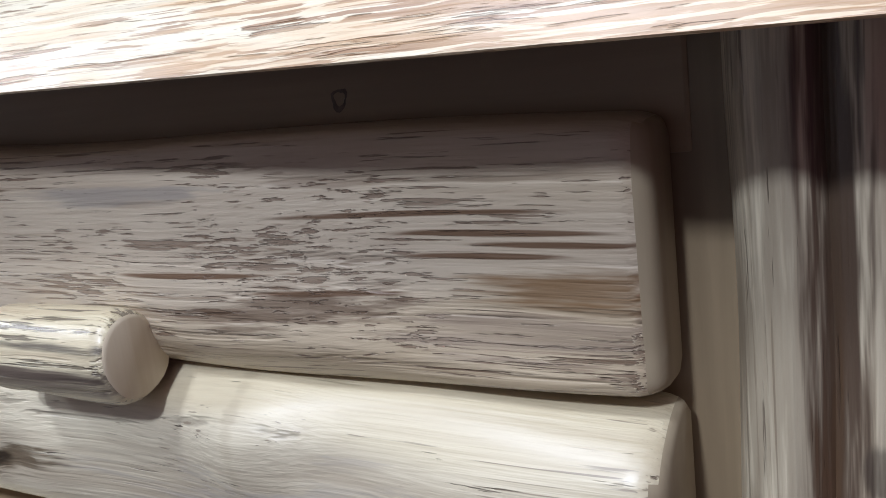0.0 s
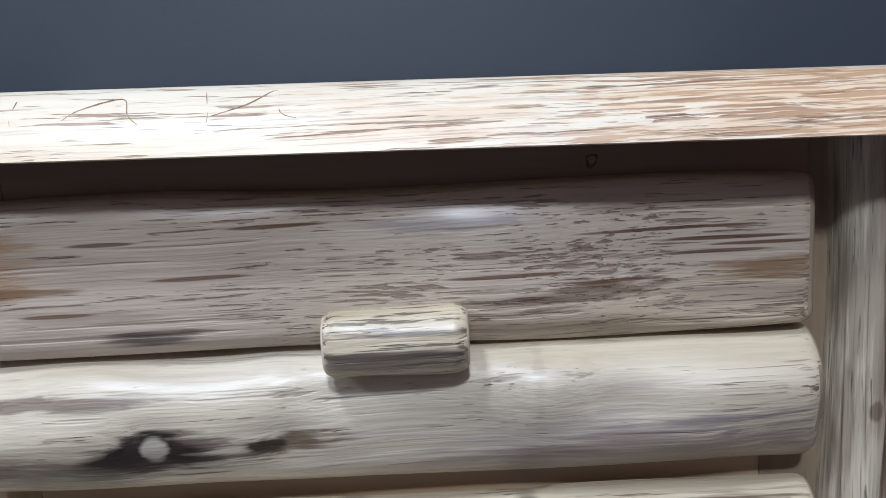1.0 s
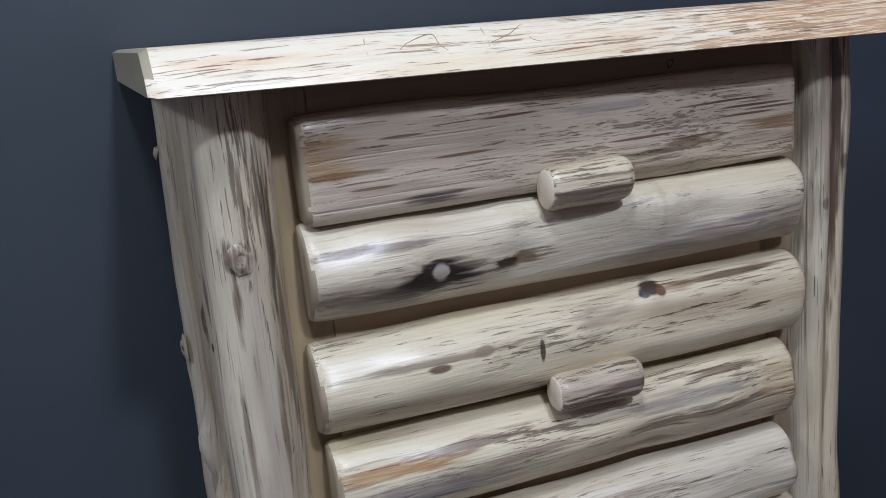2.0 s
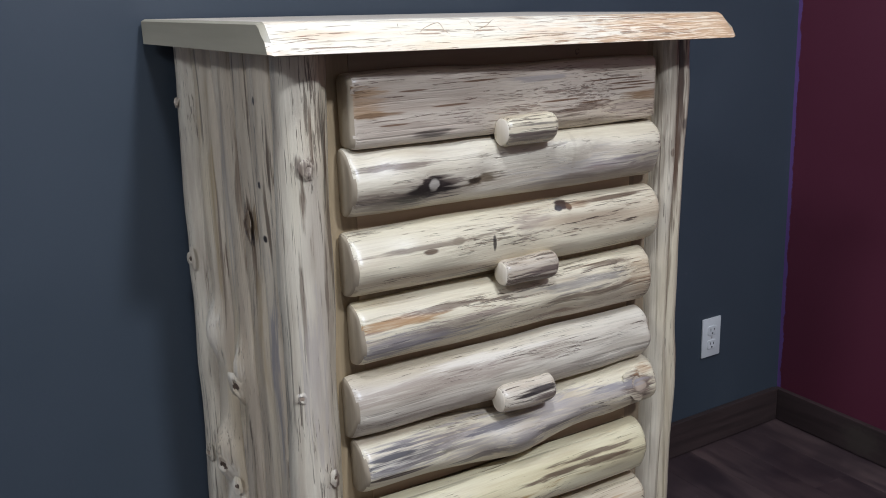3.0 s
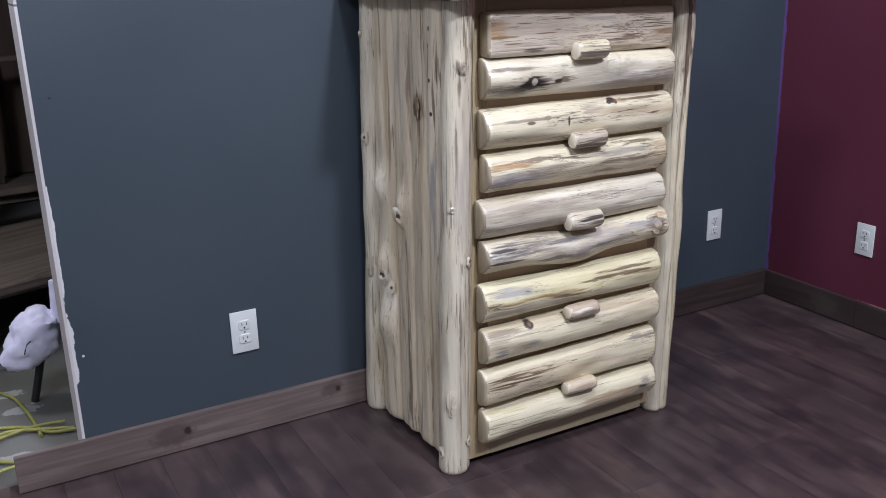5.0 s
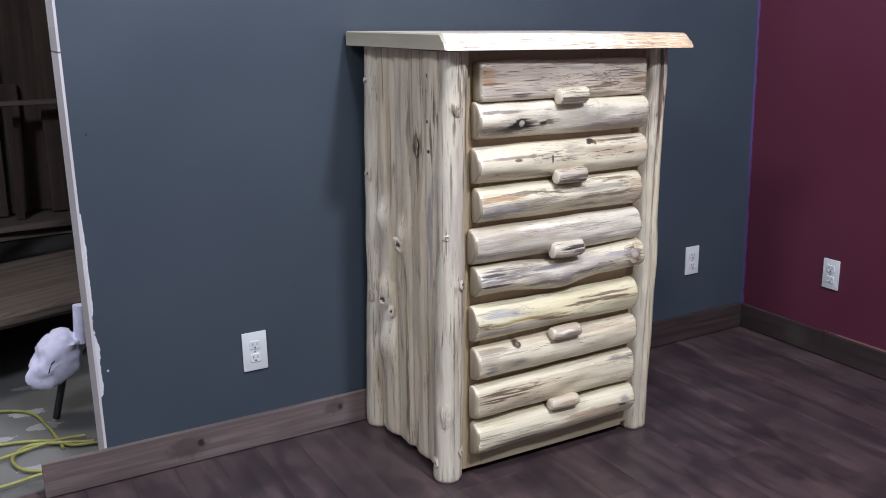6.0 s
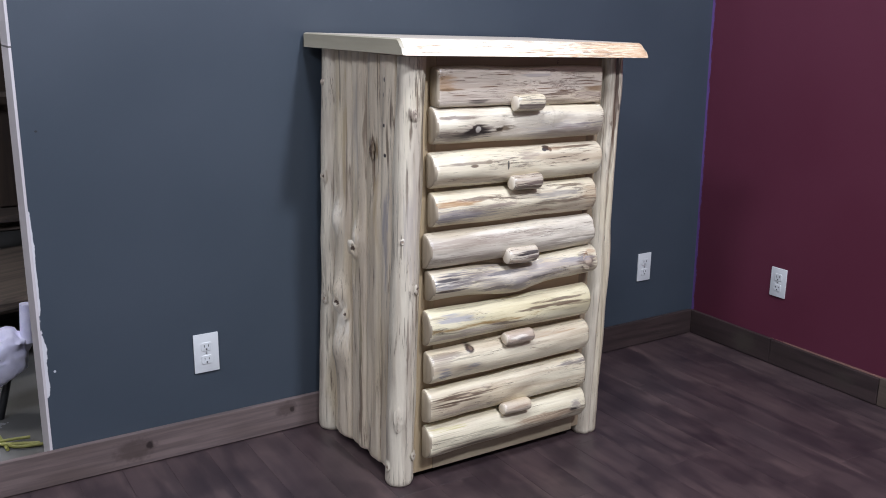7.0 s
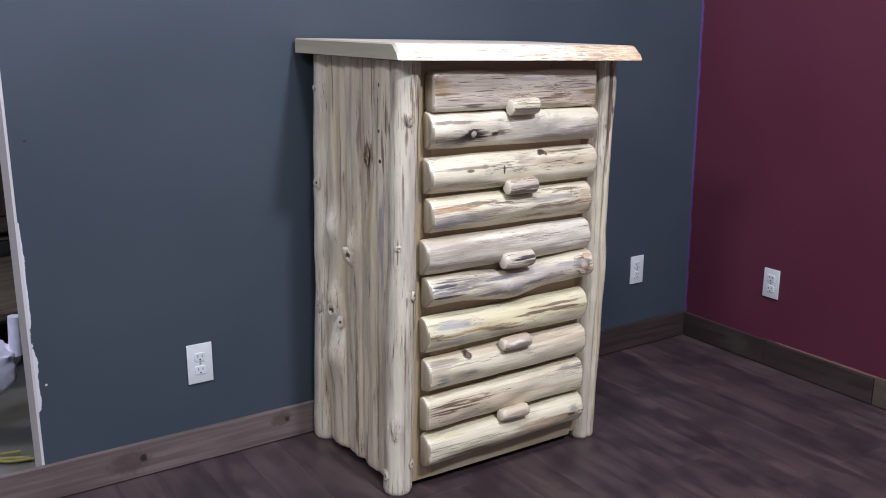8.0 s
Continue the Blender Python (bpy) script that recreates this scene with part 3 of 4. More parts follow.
K = -0.03
LOGS = {
    "1a": dict(z=(1.073, 1.175), tilt=-0.008, taper=-0.014, x=(0.090, 0.657), power=0.24, depth=0.038, coat=0.5, dash=0.72, patchy=0.85, grey=0.3, short=1.35, thin=1.7, shift=(0.43, 0.0, 0.31), dark=(0.13, 0.075, 0.045), light=(0.55, 0.475, 0.365), mid=(0.34, 0.262, 0.185), stains=[
        ((0.115, K, 1.135), (0.028, 0, 0.012), (0.30, 0.18, 0.08), 0.7), ((0.13, K, 1.118), (0.03, 0, 0.0016), (0.16, 0.09, 0.04), 0.7), ((0.56, K, 1.136), (0.050, 0, 0.0010), (0.15, 0.09, 0.052), 1.5), ((0.62, K, 1.1235), (0.028, 0, 0.0010), (0.15, 0.09, 0.052), 1.5), ((0.45, K, 1.112), (0.028, 0, 0.0010), (0.15, 0.09, 0.052), 1.5), ((0.52, K, 1.104), (0.033, 0, 0.0010), (0.15, 0.09, 0.052), 1.5), ((0.15, K, 1.095), (0.045, 0, 0.008), GREY, 0.6), ((0.155, K, 1.102), (0.017, 0, 0.0010), (0.15, 0.09, 0.052), 1.5),
        ((0.19, K, 1.147), (0.017, 0, 0.0010), (0.15, 0.09, 0.052), 1.5), ((0.30, K, 1.153), (0.022, 0, 0.0010), (0.15, 0.09, 0.052), 1.5), ((0.40, K, 1.148), (0.05, 0, 0.0022), (0.24, 0.22, 0.20), 0.6),
        ((0.25, K, 1.122), (0.022, 0, 0.0010), (0.15, 0.09, 0.052), 1.5), ((0.60, K, 1.128), (0.039, 0, 0.0010), (0.15, 0.09, 0.052), 1.5), ((0.59, K, 1.119), (0.033, 0, 0.0010), (0.15, 0.09, 0.052), 1.5),
        ((0.625, K, 1.106), (0.035, 0, 0.005), (0.20, 0.115, 0.05), 0.85), ((0.50, K, 1.098), (0.05, 0, 0.005), BROWN, 0.7), ((0.22, K, 1.083), (0.03, 0, 0.004), BLACK, 0.7), ((0.60, K, 1.088), (0.045, 0, 0.006), GREY, 0.7)]),
    "1b": dict(z=(0.974, 1.074), tilt=-0.010, taper=-0.009, x=(0.084, 0.659), power=1.0, depth=0.046, dash=0.15, grey=0.45, light=(0.67, 0.61, 0.465), mid=(0.36, 0.285, 0.20), bumps=[(0.213, 1.010, 0.016, -0.006), (0.213, 1.011, 0.007, 0.008), (0.47, 1.035, 0.03, 0.006), (0.16, 1.035, 0.055, 0.006), (0.36, 1.02, 0.05, -0.006), (0.57, 1.03, 0.05, 0.004), (0.30, 1.010, 0.014, -0.004)], stains=[
        ((0.165, K, 0.994), (0.055, 0, 0.008), (0.13, 0.10, 0.08), 0.85), ((0.222, K, 1.009), (0.030, 0, 0.0115), BLACK, 0.95), ((0.298, K, 1.009), (0.022, 0, 0.006), (0.15, 0.11, 0.065), 0.9), ((0.285, K, 1.008), (0.012, 0, 0.0042), (0.05, 0.035, 0.02), 1.5), ((0.50, K, 0.998), (0.09, 0, 0.014), (0.36, 0.325, 0.29), 0.6), ((0.20, K, 1.016), (0.05, 0, 0.008), GREY, 0.5),
        ((0.205, K, 1.006), (0.034, 0, 0.0085), (0.018, 0.012, 0.009), 1.5), ((0.160, K, 0.995), (0.028, 0, 0.0048), (0.04, 0.028, 0.02), 1.5), ((0.213, K, 1.011), (0.0135, 0, 0.0125), BLACK, 1.0), ((0.213, K, 1.011), (0.0078, 0, 0.0078), (0.40, 0.36, 0.29), 1.0), ((0.15, K, 1.045), (0.05, 0, 0.0025), BROWN, 0.7), ((0.56, K, 1.005), (0.05, 0, 0.005), (0.22, 0.18, 0.17), 0.7), ((0.467, K, 1.035), (0.003, 0, 0.026), (0.40, 0.33, 0.22), 0.35), ((0.55, K, 0.99), (0.07, 0, 0.007), GREY, 0.6), ((0.12, K, 0.985), (0.03, 0, 0.02), GREY, 0.5)]),
    "2a": dict(z=(0.856, 0.953), tilt=-0.004, taper=-0.008, x=(0.078, 0.660), power=1.0, depth=0.048, dash=0.25, grey=0.2, bumps=[(0.458, 0.944, 0.013, 0.005), (0.34, 0.91, 0.03, 0.003)], stains=[
        ((0.458, K, 0.944), (0.012, 0, 0.006), (0.05, 0.03, 0.02), 1.5), ((0.448, K, 0.940), (0.006, 0, 0.004), BLACK, 1.5), ((0.469, K, 0.940), (0.006, 0, 0.005), (0.12, 0.07, 0.04), 1.5), ((0.49, K, 0.941), (0.016, 0, 0.003), (0.26, 0.15, 0.07), 0.7), ((0.56, K, 0.942), (0.06, 0, 0.0025), BROWN, 0.8), ((0.39, K, 0.925), (0.03, 0, 0.012), GREY, 0.7),
        ((0.20, K, 0.922), (0.09, 0, 0.003), BROWN, 0.6), ((0.20, K, 0.915), (0.012, 0, 0.004), BROWN, 0.8), ((0.25, K, 0.922), (0.010, 0, 0.005), (0.25, 0.20, 0.13), 0.8), ((0.315, K, 0.908), (0.003, 0, 0.011), BLACK, 0.8), ((0.27, K, 0.868), (0.06, 0, 0.003), GREY, 0.6), ((0.30, K, 0.865), (0.03, 0, 0.004), BLACK, 0.6)]),
    "2b": dict(z=(0.748, 0.847), tilt=-0.005, taper=-0.008, x=(0.084, 0.648), power=1.0, depth=0.046, dash=0.35, grey=0.25, stains=[
        ((0.15, K, 0.815), (0.07, 0, 0.005), (0.38, 0.21, 0.08), 0.85), ((0.24, K, 0.822), (0.06, 0, 0.0035), BROWN, 0.7), ((0.16, K, 0.785), (0.09, 0, 0.012), (0.24, 0.215, 0.21), 0.85), ((0.26, K, 0.796), (0.07, 0, 0.006), GREY, 0.8),
        ((0.50, K, 0.812), (0.06, 0, 0.009), (0.30, 0.27, 0.22), 0.8), ((0.52, K, 0.79), (0.09, 0, 0.004), BROWN, 0.7), ((0.625, K, 0.80), (0.02, 0, 0.02), (0.42, 0.27, 0.14), 0.35), ((0.55, K, 0.83), (0.05, 0, 0.003), BROWN, 0.7), ((0.45, K, 0.765), (0.04, 0, 0.004), (0.2, 0.12, 0.07), 0.7)]),
    "3a": dict(z=(0.634, 0.733), x=(0.068, 0.643), power=1.0, depth=0.046, dash=-0.1, grey=0.5, light=(0.66, 0.60, 0.47), mid=(0.40, 0.34, 0.25), bumps=[(0.07, 0.66, 0.03, -0.006)], stains=[
        ((0.25, K, 0.705), (0.18, 0, 0.010), GREY, 0.6), ((0.35, K, 0.655), (0.2, 0, 0.012), GREY, 0.5), ((0.3, K, 0.72), (0.09, 0, 0.003), PALE, 0.6)]),
    "3b": dict(z=(0.545, 0.633), x=(0.076, 0.655), power=1.0, depth=0.050, dash=0.1, grey=0.5, bend=bow, bumps=[(0.36, 0.568, 0.045, 0.010), (0.612, 0.597, 0.016, 0.006)], stains=[
        ((0.14, K, 0.600), (0.07, 0, 0.012), (0.26, 0.24, 0.235), 0.8), ((0.135, K, 0.604), (0.06, 0, 0.007), BLACK, 0.9), ((0.125, K, 0.606), (0.035, 0, 0.003), BLACK, 1.5), ((0.23, K, 0.608), (0.06, 0, 0.007), (0.12, 0.10, 0.09), 0.8), ((0.13, K, 0.577), (0.045, 0, 0.0026), (0.07, 0.045, 0.025), 1.5), ((0.22, K, 0.59), (0.06, 0, 0.003), BLACK, 0.7),
        ((0.36, K, 0.59), (0.13, 0, 0.022), BLUE, 0.75), ((0.33, K, 0.602), (0.05, 0, 0.004), (0.11, 0.10, 0.10), 0.8), ((0.42, K, 0.575), (0.05, 0, 0.004), (0.13, 0.11, 0.10), 0.75), ((0.30, K, 0.560), (0.05, 0, 0.004), (0.15, 0.12, 0.10), 0.7), ((0.50, K, 0.600), (0.10, 0, 0.012), BLUE, 0.8), ((0.612, K, 0.598), (0.021, 0, 0.019), (0.17, 0.12, 0.085), 0.85), ((0.36, K, 0.568), (0.022, 0, 0.014), (0.34, 0.30, 0.26), 0.8), ((0.612, K, 0.598), (0.011, 0, 0.010), (0.42, 0.33, 0.24), 0.95), ((0.628, K, 0.622), (0.014, 0, 0.006), (0.36, 0.20, 0.09), 0.6), ((0.55, K, 0.61), (0.06, 0, 0.004), (0.3, 0.28, 0.27), 0.7)]),
    "4a": dict(z=(0.414, 0.515), tilt=0.000, x=(0.070, 0.642), power=1.0, depth=0.046, dash=0.25, grey=0.2, light=(0.70, 0.64, 0.42), mid=(0.48, 0.385, 0.225), stains=[
        ((0.16, K, 0.488), (0.05, 0, 0.008), (0.36, 0.345, 0.33), 0.8), ((0.26, K, 0.463), (0.19, 0, 0.0035), (0.30, 0.18, 0.05), 0.85), ((0.46, K, 0.478), (0.11, 0, 0.003), BROWN, 0.8), ((0.54, K, 0.491), (0.08, 0, 0.003), BROWN, 0.8), ((0.22, K, 0.442), (0.12, 0, 0.008), (0.44, 0.36, 0.28), 0.8), ((0.58, K, 0.471), (0.05, 0, 0.003), BROWN, 0.6), ((0.33, K, 0.451), (0.04, 0, 0.003), BROWN, 0.7)]),
    "4b": dict(z=(0.299, 0.395), tilt=0.005, x=(0.074, 0.643), power=1.0, depth=0.048, dash=0.0, grey=0.25, bumps=[(0.208, 0.389, 0.010, 0.005)], stains=[
        ((0.208, K, 0.388), (0.013, 0, 0.008), (0.05, 0.03, 0.02), 1.5), ((0.210, K, 0.389), (0.005, 0, 0.004), (0.16, 0.11, 0.07), 1.0), ((0.21, K, 0.340), (0.02, 0, 0.006), (0.25, 0.24, 0.24), 0.85), ((0.12, K, 0.332), (0.014, 0, 0.009), (0.22, 0.21, 0.21), 0.85), ((0.13, K, 0.382), (0.05, 0, 0.004), BROWN, 0.6), ((0.56, K, 0.384), (0.07, 0, 0.0035), (0.36, 0.22, 0.10), 0.8), ((0.11, K, 0.368), (0.03, 0, 0.01), GREY, 0.5)]),
    "5a": dict(z=(0.181, 0.284), tilt=0.004, x=(0.070, 0.640), power=0.88, depth=0.044, dash=0.15, grey=0.2, stains=[
        ((0.17, K, 0.257), (0.07, 0, 0.002), BROWN, 0.85), ((0.19, K, 0.249), (0.08, 0, 0.0018), BROWN, 0.85), ((0.16, K, 0.240), (0.06, 0, 0.002), BROWN, 0.85), ((0.22, K, 0.263), (0.06, 0, 0.002), BROWN, 0.8), ((0.25, K, 0.253), (0.05, 0, 0.0018), BROWN, 0.8), ((0.12, K, 0.233), (0.03, 0, 0.002), BROWN, 0.8), ((0.59, K, 0.273), (0.045, 0, 0.004), (0.2, 0.17, 0.14), 0.85), ((0.2, K, 0.210), (0.1, 0, 0.006), GREY, 0.5)]),
    "5b": dict(z=(0.072, 0.170), tilt=0.009, x=(0.072, 0.640), power=1.0, depth=0.048, dash=-0.1, grey=0.2, light=(0.71, 0.645, 0.45), mid=(0.50, 0.42, 0.27), bumps=[(0.595, 0.135, 0.018, 0.005)], stains=[
        ((0.15, K, 0.159), (0.05, 0, 0.003), (0.42, 0.36, 0.12), 0.7), ((0.50, K, 0.122), (0.10, 0, 0.010), (0.38, 0.25, 0.15), 0.7), ((0.595, K, 0.135), (0.014, 0, 0.010), (0.24, 0.20, 0.17), 0.8), ((0.585, K, 0.126), (0.012, 0, 0.004), BLACK, 0.793), ((0.2, K, 0.094), (0.1, 0, 0.004), BROWN, 0.5)]),
}
HANDLES = [(0.329, 0.422, 1.076, 0.0222), (0.324, 0.425, 0.857, 0.0205), (0.314, 0.418, 0.649, 0.0235), (0.317, 0.416, 0.402, 0.0190), (0.316, 0.414, 0.183, 0.0200)]

STREAKS = (
    [((0.375, 0, 1.065), (0.06, 0, 0.005), (0.22, 0.18, 0.14), 0.8), ((0.37, 0, 1.085), (0.05, 0, 0.0018), BLACK, 0.8), ((0.38, 0, 1.072), (0.05, 0, 0.0022), (0.12, 0.09, 0.07), 0.8)],
    [((0.40, 0, 0.856), (0.04, 0, 0.005), (0.14, 0.10, 0.08), 0.85), ((0.385, 0, 0.845), (0.045, 0, 0.003), BROWN, 0.8)],
    [((0.385, 0, 0.656), (0.028, 0, 0.0035), BLACK, 0.9), ((0.40, 0, 0.643), (0.02, 0, 0.004), (0.14, 0.10, 0.08), 0.85)],
    [((0.36, 0, 0.406), (0.02, 0, 0.004), PALE, 0.8), ((0.39, 0, 0.398), (0.03, 0, 0.004), (0.2, 0.16, 0.13), 0.7)],
    [((0.375, 0, 0.184), (0.03, 0, 0.004), (0.30, 0.20, 0.13), 0.7)])
for i in range(5):
    drawer = new("drawer")
    drawer.parent = chest
    drawer["label"] = ("top drawer with a flat, streaky upper log and a knot hole below", "drawer faced with two pale half logs", "drawer with a crooked, grey-streaked lower log", "drawer faced with two yellowish half logs", "bottom drawer faced with two pale half logs")[i]
    low, high = LOGS["%db" % (i + 1)]["z"][0], LOGS["%da" % (i + 1)]["z"][1]
    part("drawer_box", box(0.105, 0.630, 0.012, 0.42, low + 0.012, high - 0.012), face_frame, drawer, "plain pine drawer box", smooth=False)
    for k, half in enumerate("ab"):
        s = LOGS["%d%s" % (i + 1, half)]
        mat = wood("log_wood_%d%s" % (i + 1, half), 0, s["dash"], s["grey"], s["stains"], s.get("light", CREAM), s.get("mid", TAN), s.get("dark", DASH), coat=s.get("coat", 0.5), patchy=s.get("patchy", 1.0), short=s.get("short", 1.0), thin=s.get("thin", 1.0), shift=s.get("shift", (0.0, 0.0, 0.0)))
        bm = half_log(*s["x"], *s["z"], 0.010, s["depth"], s["power"], i * 2 + k + 1.0, s.get("bend"), s.get("bumps", ()), tilt=s.get("tilt", 0.0), taper=s.get("taper", 0.0))
        log = part("half_log", bm, [mat, log_end], drawer)
        if (i, half) == (2, "b"):
            crooked, crooked_wood = log, mat
    x0, x1, z, r = HANDLES[i]
    mat = wood("handle_wood_%d" % (i + 1), 0, (0.95, 0.9, 1.1, 0.4, 0.2)[i], (0.1, 0.6, 0.3, 0.35, 0.3)[i], STREAKS[i], (CREAM, (0.52, 0.45, 0.34), (0.64, 0.57, 0.44), (0.60, 0.49, 0.37), (0.64, 0.55, 0.41))[i], fine=1.6)
    part("handle", handle_log(x0, x1, -0.034, z, r, i + 2.0), [mat, cut_end], drawer, "short peeled stick handle")


def post(x0, y0, x1, y1, r0, r1, seed, top, bumps=(), grooves=()):
    """An upright peeled log from the floor to top, leaning from (x0, y0) to (x1, y1). bumps: (z, angle, size, height)."""
    loops = []
    zs = [0.0, 0.003, 0.008] + [0.015 + (top - 0.015) * i / 90 for i in range(91)]
    n = 36
    for z in zs:
        u = z / top
        cx = x0 + (x1 - x0) * u + 0.005 * wob(z * 3, seed, 1.0) + 0.0025 * wob(z * 8, seed, 3.0)
        cy = y0 + (y1 - y0) * u + 0.004 * wob(z * 3, seed, 5.0)
        r = r0 + (r1 - r0) * u + 0.004 * wob(z * 5, seed, 8.0)
        r -= 0.006 * (1 - min(1, z / 0.012)) ** 2
        loop = []
        for i in range(n):
            a = 2 * math.pi * i / n
            k = 0.0022 * wob(z * 6, 2 * math.cos(a), 2 * math.sin(a), seed) + 0.0008 * wob(z * 14, 9 * math.cos(a), 9 * math.sin(a), seed)
            for bz, ba, size, up in bumps:
                da = (a - ba + math.pi) % (2 * math.pi) - math.pi
                q = ((z - bz) / size) ** 2 + (da * r / size) ** 2
                if q < 6:
                    k += up * math.exp(-q)
            for ga, gw, gd in grooves:
                da = (a - ga - 0.12 * wob(z * 2.5, seed, 2.0) + math.pi) % (2 * math.pi) - math.pi
                k -= gd * math.exp(-(da / gw) ** 2)
            loop.append(Vector((cx + (r + k) * math.cos(a), cy + (r + k) * math.sin(a), z)))
        loops.append(loop)
    return rings(loops)


FRONT = -math.pi / 2
FACE, SIDE = FRONT, math.pi
post_wood = wood("post_wood", 2, 0.45, 0.5, [
    ((0.026, -0.02, 1.056), (0.0125, 0, 0.0125), (0.15, 0.11, 0.08), 0.8), ((0.018, -0.02, 1.02), (0.0022, 0, 0.03), BROWN, 0.7), ((0.034, -0.02, 1.09), (0.0022, 0, 0.03), BROWN, 0.7), ((0.040, -0.02, 0.52), (0.0025, 0, 0.06), BROWN, 0.7), ((0.012, -0.01, 0.40), (0.002, 0, 0.08), BROWN, 0.6), ((0.036, -0.01, 0.27), (0.002, 0, 0.09), BROWN, 0.7),
    ((0.055, -0.01, 1.08), (0.003, 0, 0.07), BLACK, 0.7), ((0.060, -0.01, 0.97), (0.0025, 0, 0.10), BROWN, 0.7), ((0.01, -0.02, 0.85), (0.002, 0, 0.06), BROWN, 0.6), ((0.045, -0.02, 0.87), (0.002, 0, 0.05), BROWN, 0.6), ((0.02, -0.02, 0.72), (0.012, 0, 0.09), BLUE, 0.6)],
    light=(0.66, 0.595, 0.45), mid=(0.42, 0.345, 0.245), fine=1.1, lines=0.5)
post_right_wood = wood("post_right_wood", 2, 0.05, 0.3, [
    # These two broad patches paint the upper post dimmer; the streaks follow.
    ((0.700, -0.02, 1.07), (0.018, 0, 0.10), (0.16, 0.12, 0.082), 0.55), ((0.735, -0.02, 1.03), (0.010, 0, 0.09), (0.20, 0.155, 0.105), 0.5),
    ((0.713, -0.02, 1.10), (0.0055, 0, 0.12), (0.085, 0.055, 0.036), 0.9), ((0.711, -0.02, 0.96), (0.004, 0, 0.09), BROWN, 0.8), ((0.705, -0.02, 0.80), (0.0035, 0, 0.07), BROWN, 0.5), ((0.735, -0.02, 0.60), (0.004, 0, 0.05), BROWN, 0.6), ((0.727, -0.02, 1.047), (0.006, 0, 0.009), BLACK, 0.5), ((0.700, -0.02, 1.0), (0.005, 0, 0.007), BROWN, 0.55), ((0.738, 0, 0.62), (0.006, 0, 0.008), BROWN, 0.55)],
    light=(0.64, 0.575, 0.43), mid=(0.38, 0.305, 0.205), lines=0.5)
left_post = part("post", post(0.010, 0.036, 0.036, 0.020, 0.041, 0.037, 2.0, 1.204, [(1.054, FACE - 0.1, 0.02, 0.003), (0.59, FACE + 0.1, 0.015, 0.003), (0.22, FACE - 0.6, 0.025, 0.004)], [(FACE + 0.75, 0.10, 0.003)]), post_wood, chest, "grey-streaked peeled log post with knots")
part("post", post(0.693, 0.036, 0.714, 0.020, 0.042, 0.035, 5.0, 1.204, [(1.1, 0.0, 0.05, 0.003), (0.62, 0.0, 0.04, 0.003)], [(FACE + 0.03, 0.20, 0.009)]), post_right_wood, chest, "peeled log post with a dark split")
back_post = part("post", post(0.002, 0.470, 0.026, 0.462, 0.042, 0.036, 9.0, 1.204, [(0.8, SIDE, 0.03, 0.003)]), post_wood, chest, "grey-streaked peeled log post")
part("post", post(0.695, 0.468, 0.705, 0.462, 0.040, 0.038, 12.0, 1.204), post_right_wood, chest)


def knot(x, y, z, way, r, up, mats, parent, tall=1.3):
    """A branch stub: a rounded collar with a cut face, standing out along way."""
    way = Vector(way).normalized()
    r, up = r * 0.74, up * 0.65
    flat = Vector((0, 0, 1)) - way * way.z
    flat.normalize()
    side = way.cross(flat)
    loops = []
    for k, h in ((2.3, -0.5), (1.85, 0.0), (1.4, 0.45), (1.08, 0.85), (0.9, 0.9), (0.74, 0.55), (0.4, 0.45)):
        loop = []
        for i in range(18):
            a = 2 * math.pi * i / 18
            rr = r * k * (1 + 0.55 * wob(math.cos(a) * 1.3, math.sin(a) * 1.3, z * 9 + k * 0.5))
            loop.append(Vector((x, y, z)) + side * (rr * math.cos(a)) + flat * (rr * tall * math.sin(a)) + way * (up * h))
        loops.append(loop)
    bm = rings(loops)
    for f in bm.faces:
        mid = f.calc_center_median() - Vector((x, y, z))
        f.material_index = 1 if (mid - way * mid.dot(way)).length < r * 0.75 else 0
    return part("knot", bm, mats, parent, "branch knot")


knot(0.026, -0.020, 1.054, (0.1, -1, 0), 0.0075, 0.003, [post_wood, knot_pale], left_post, 1.2)
knot(0.036, -0.016, 0.590, (0.15, -1, 0), 0.006, 0.003, [post_wood, knot_dark], left_post)
knot(-0.008, -0.002, 0.215, (-0.5, -1, 0), 0.012, 0.0025, [post_wood, knot_pale], left_post, 1.7)
knot(0.036, -0.001, 0.090, (0.5, -1, 0), 0.007, 0.0015, [post_wood, knot_wood], left_post)
knot(-0.028, 0.034, 0.055, (-1, -0.1, 0), 0.009, 0.005, [post_wood, knot_wood], left_post, 1.6)
knot(0.000, 0.000, 0.72, (-0.6, -1, 0), 0.006, 0.003, [post_wood, knot_wood], left_post)
knot(-0.022, 0.448, 0.83, (-1, -0.3, 0), 0.008, 0.003, [post_wood, knot_dark], back_post)
knot(-0.028, 0.448, 0.445, (-1, -0.4, 0), 0.008, 0.003, [post_wood, knot_wood], back_post)
knot(-0.014, 0.464, 1.11, (-1, 0, 0.3), 0.005, 0.006, [knot_pale, knot_pale], back_post)


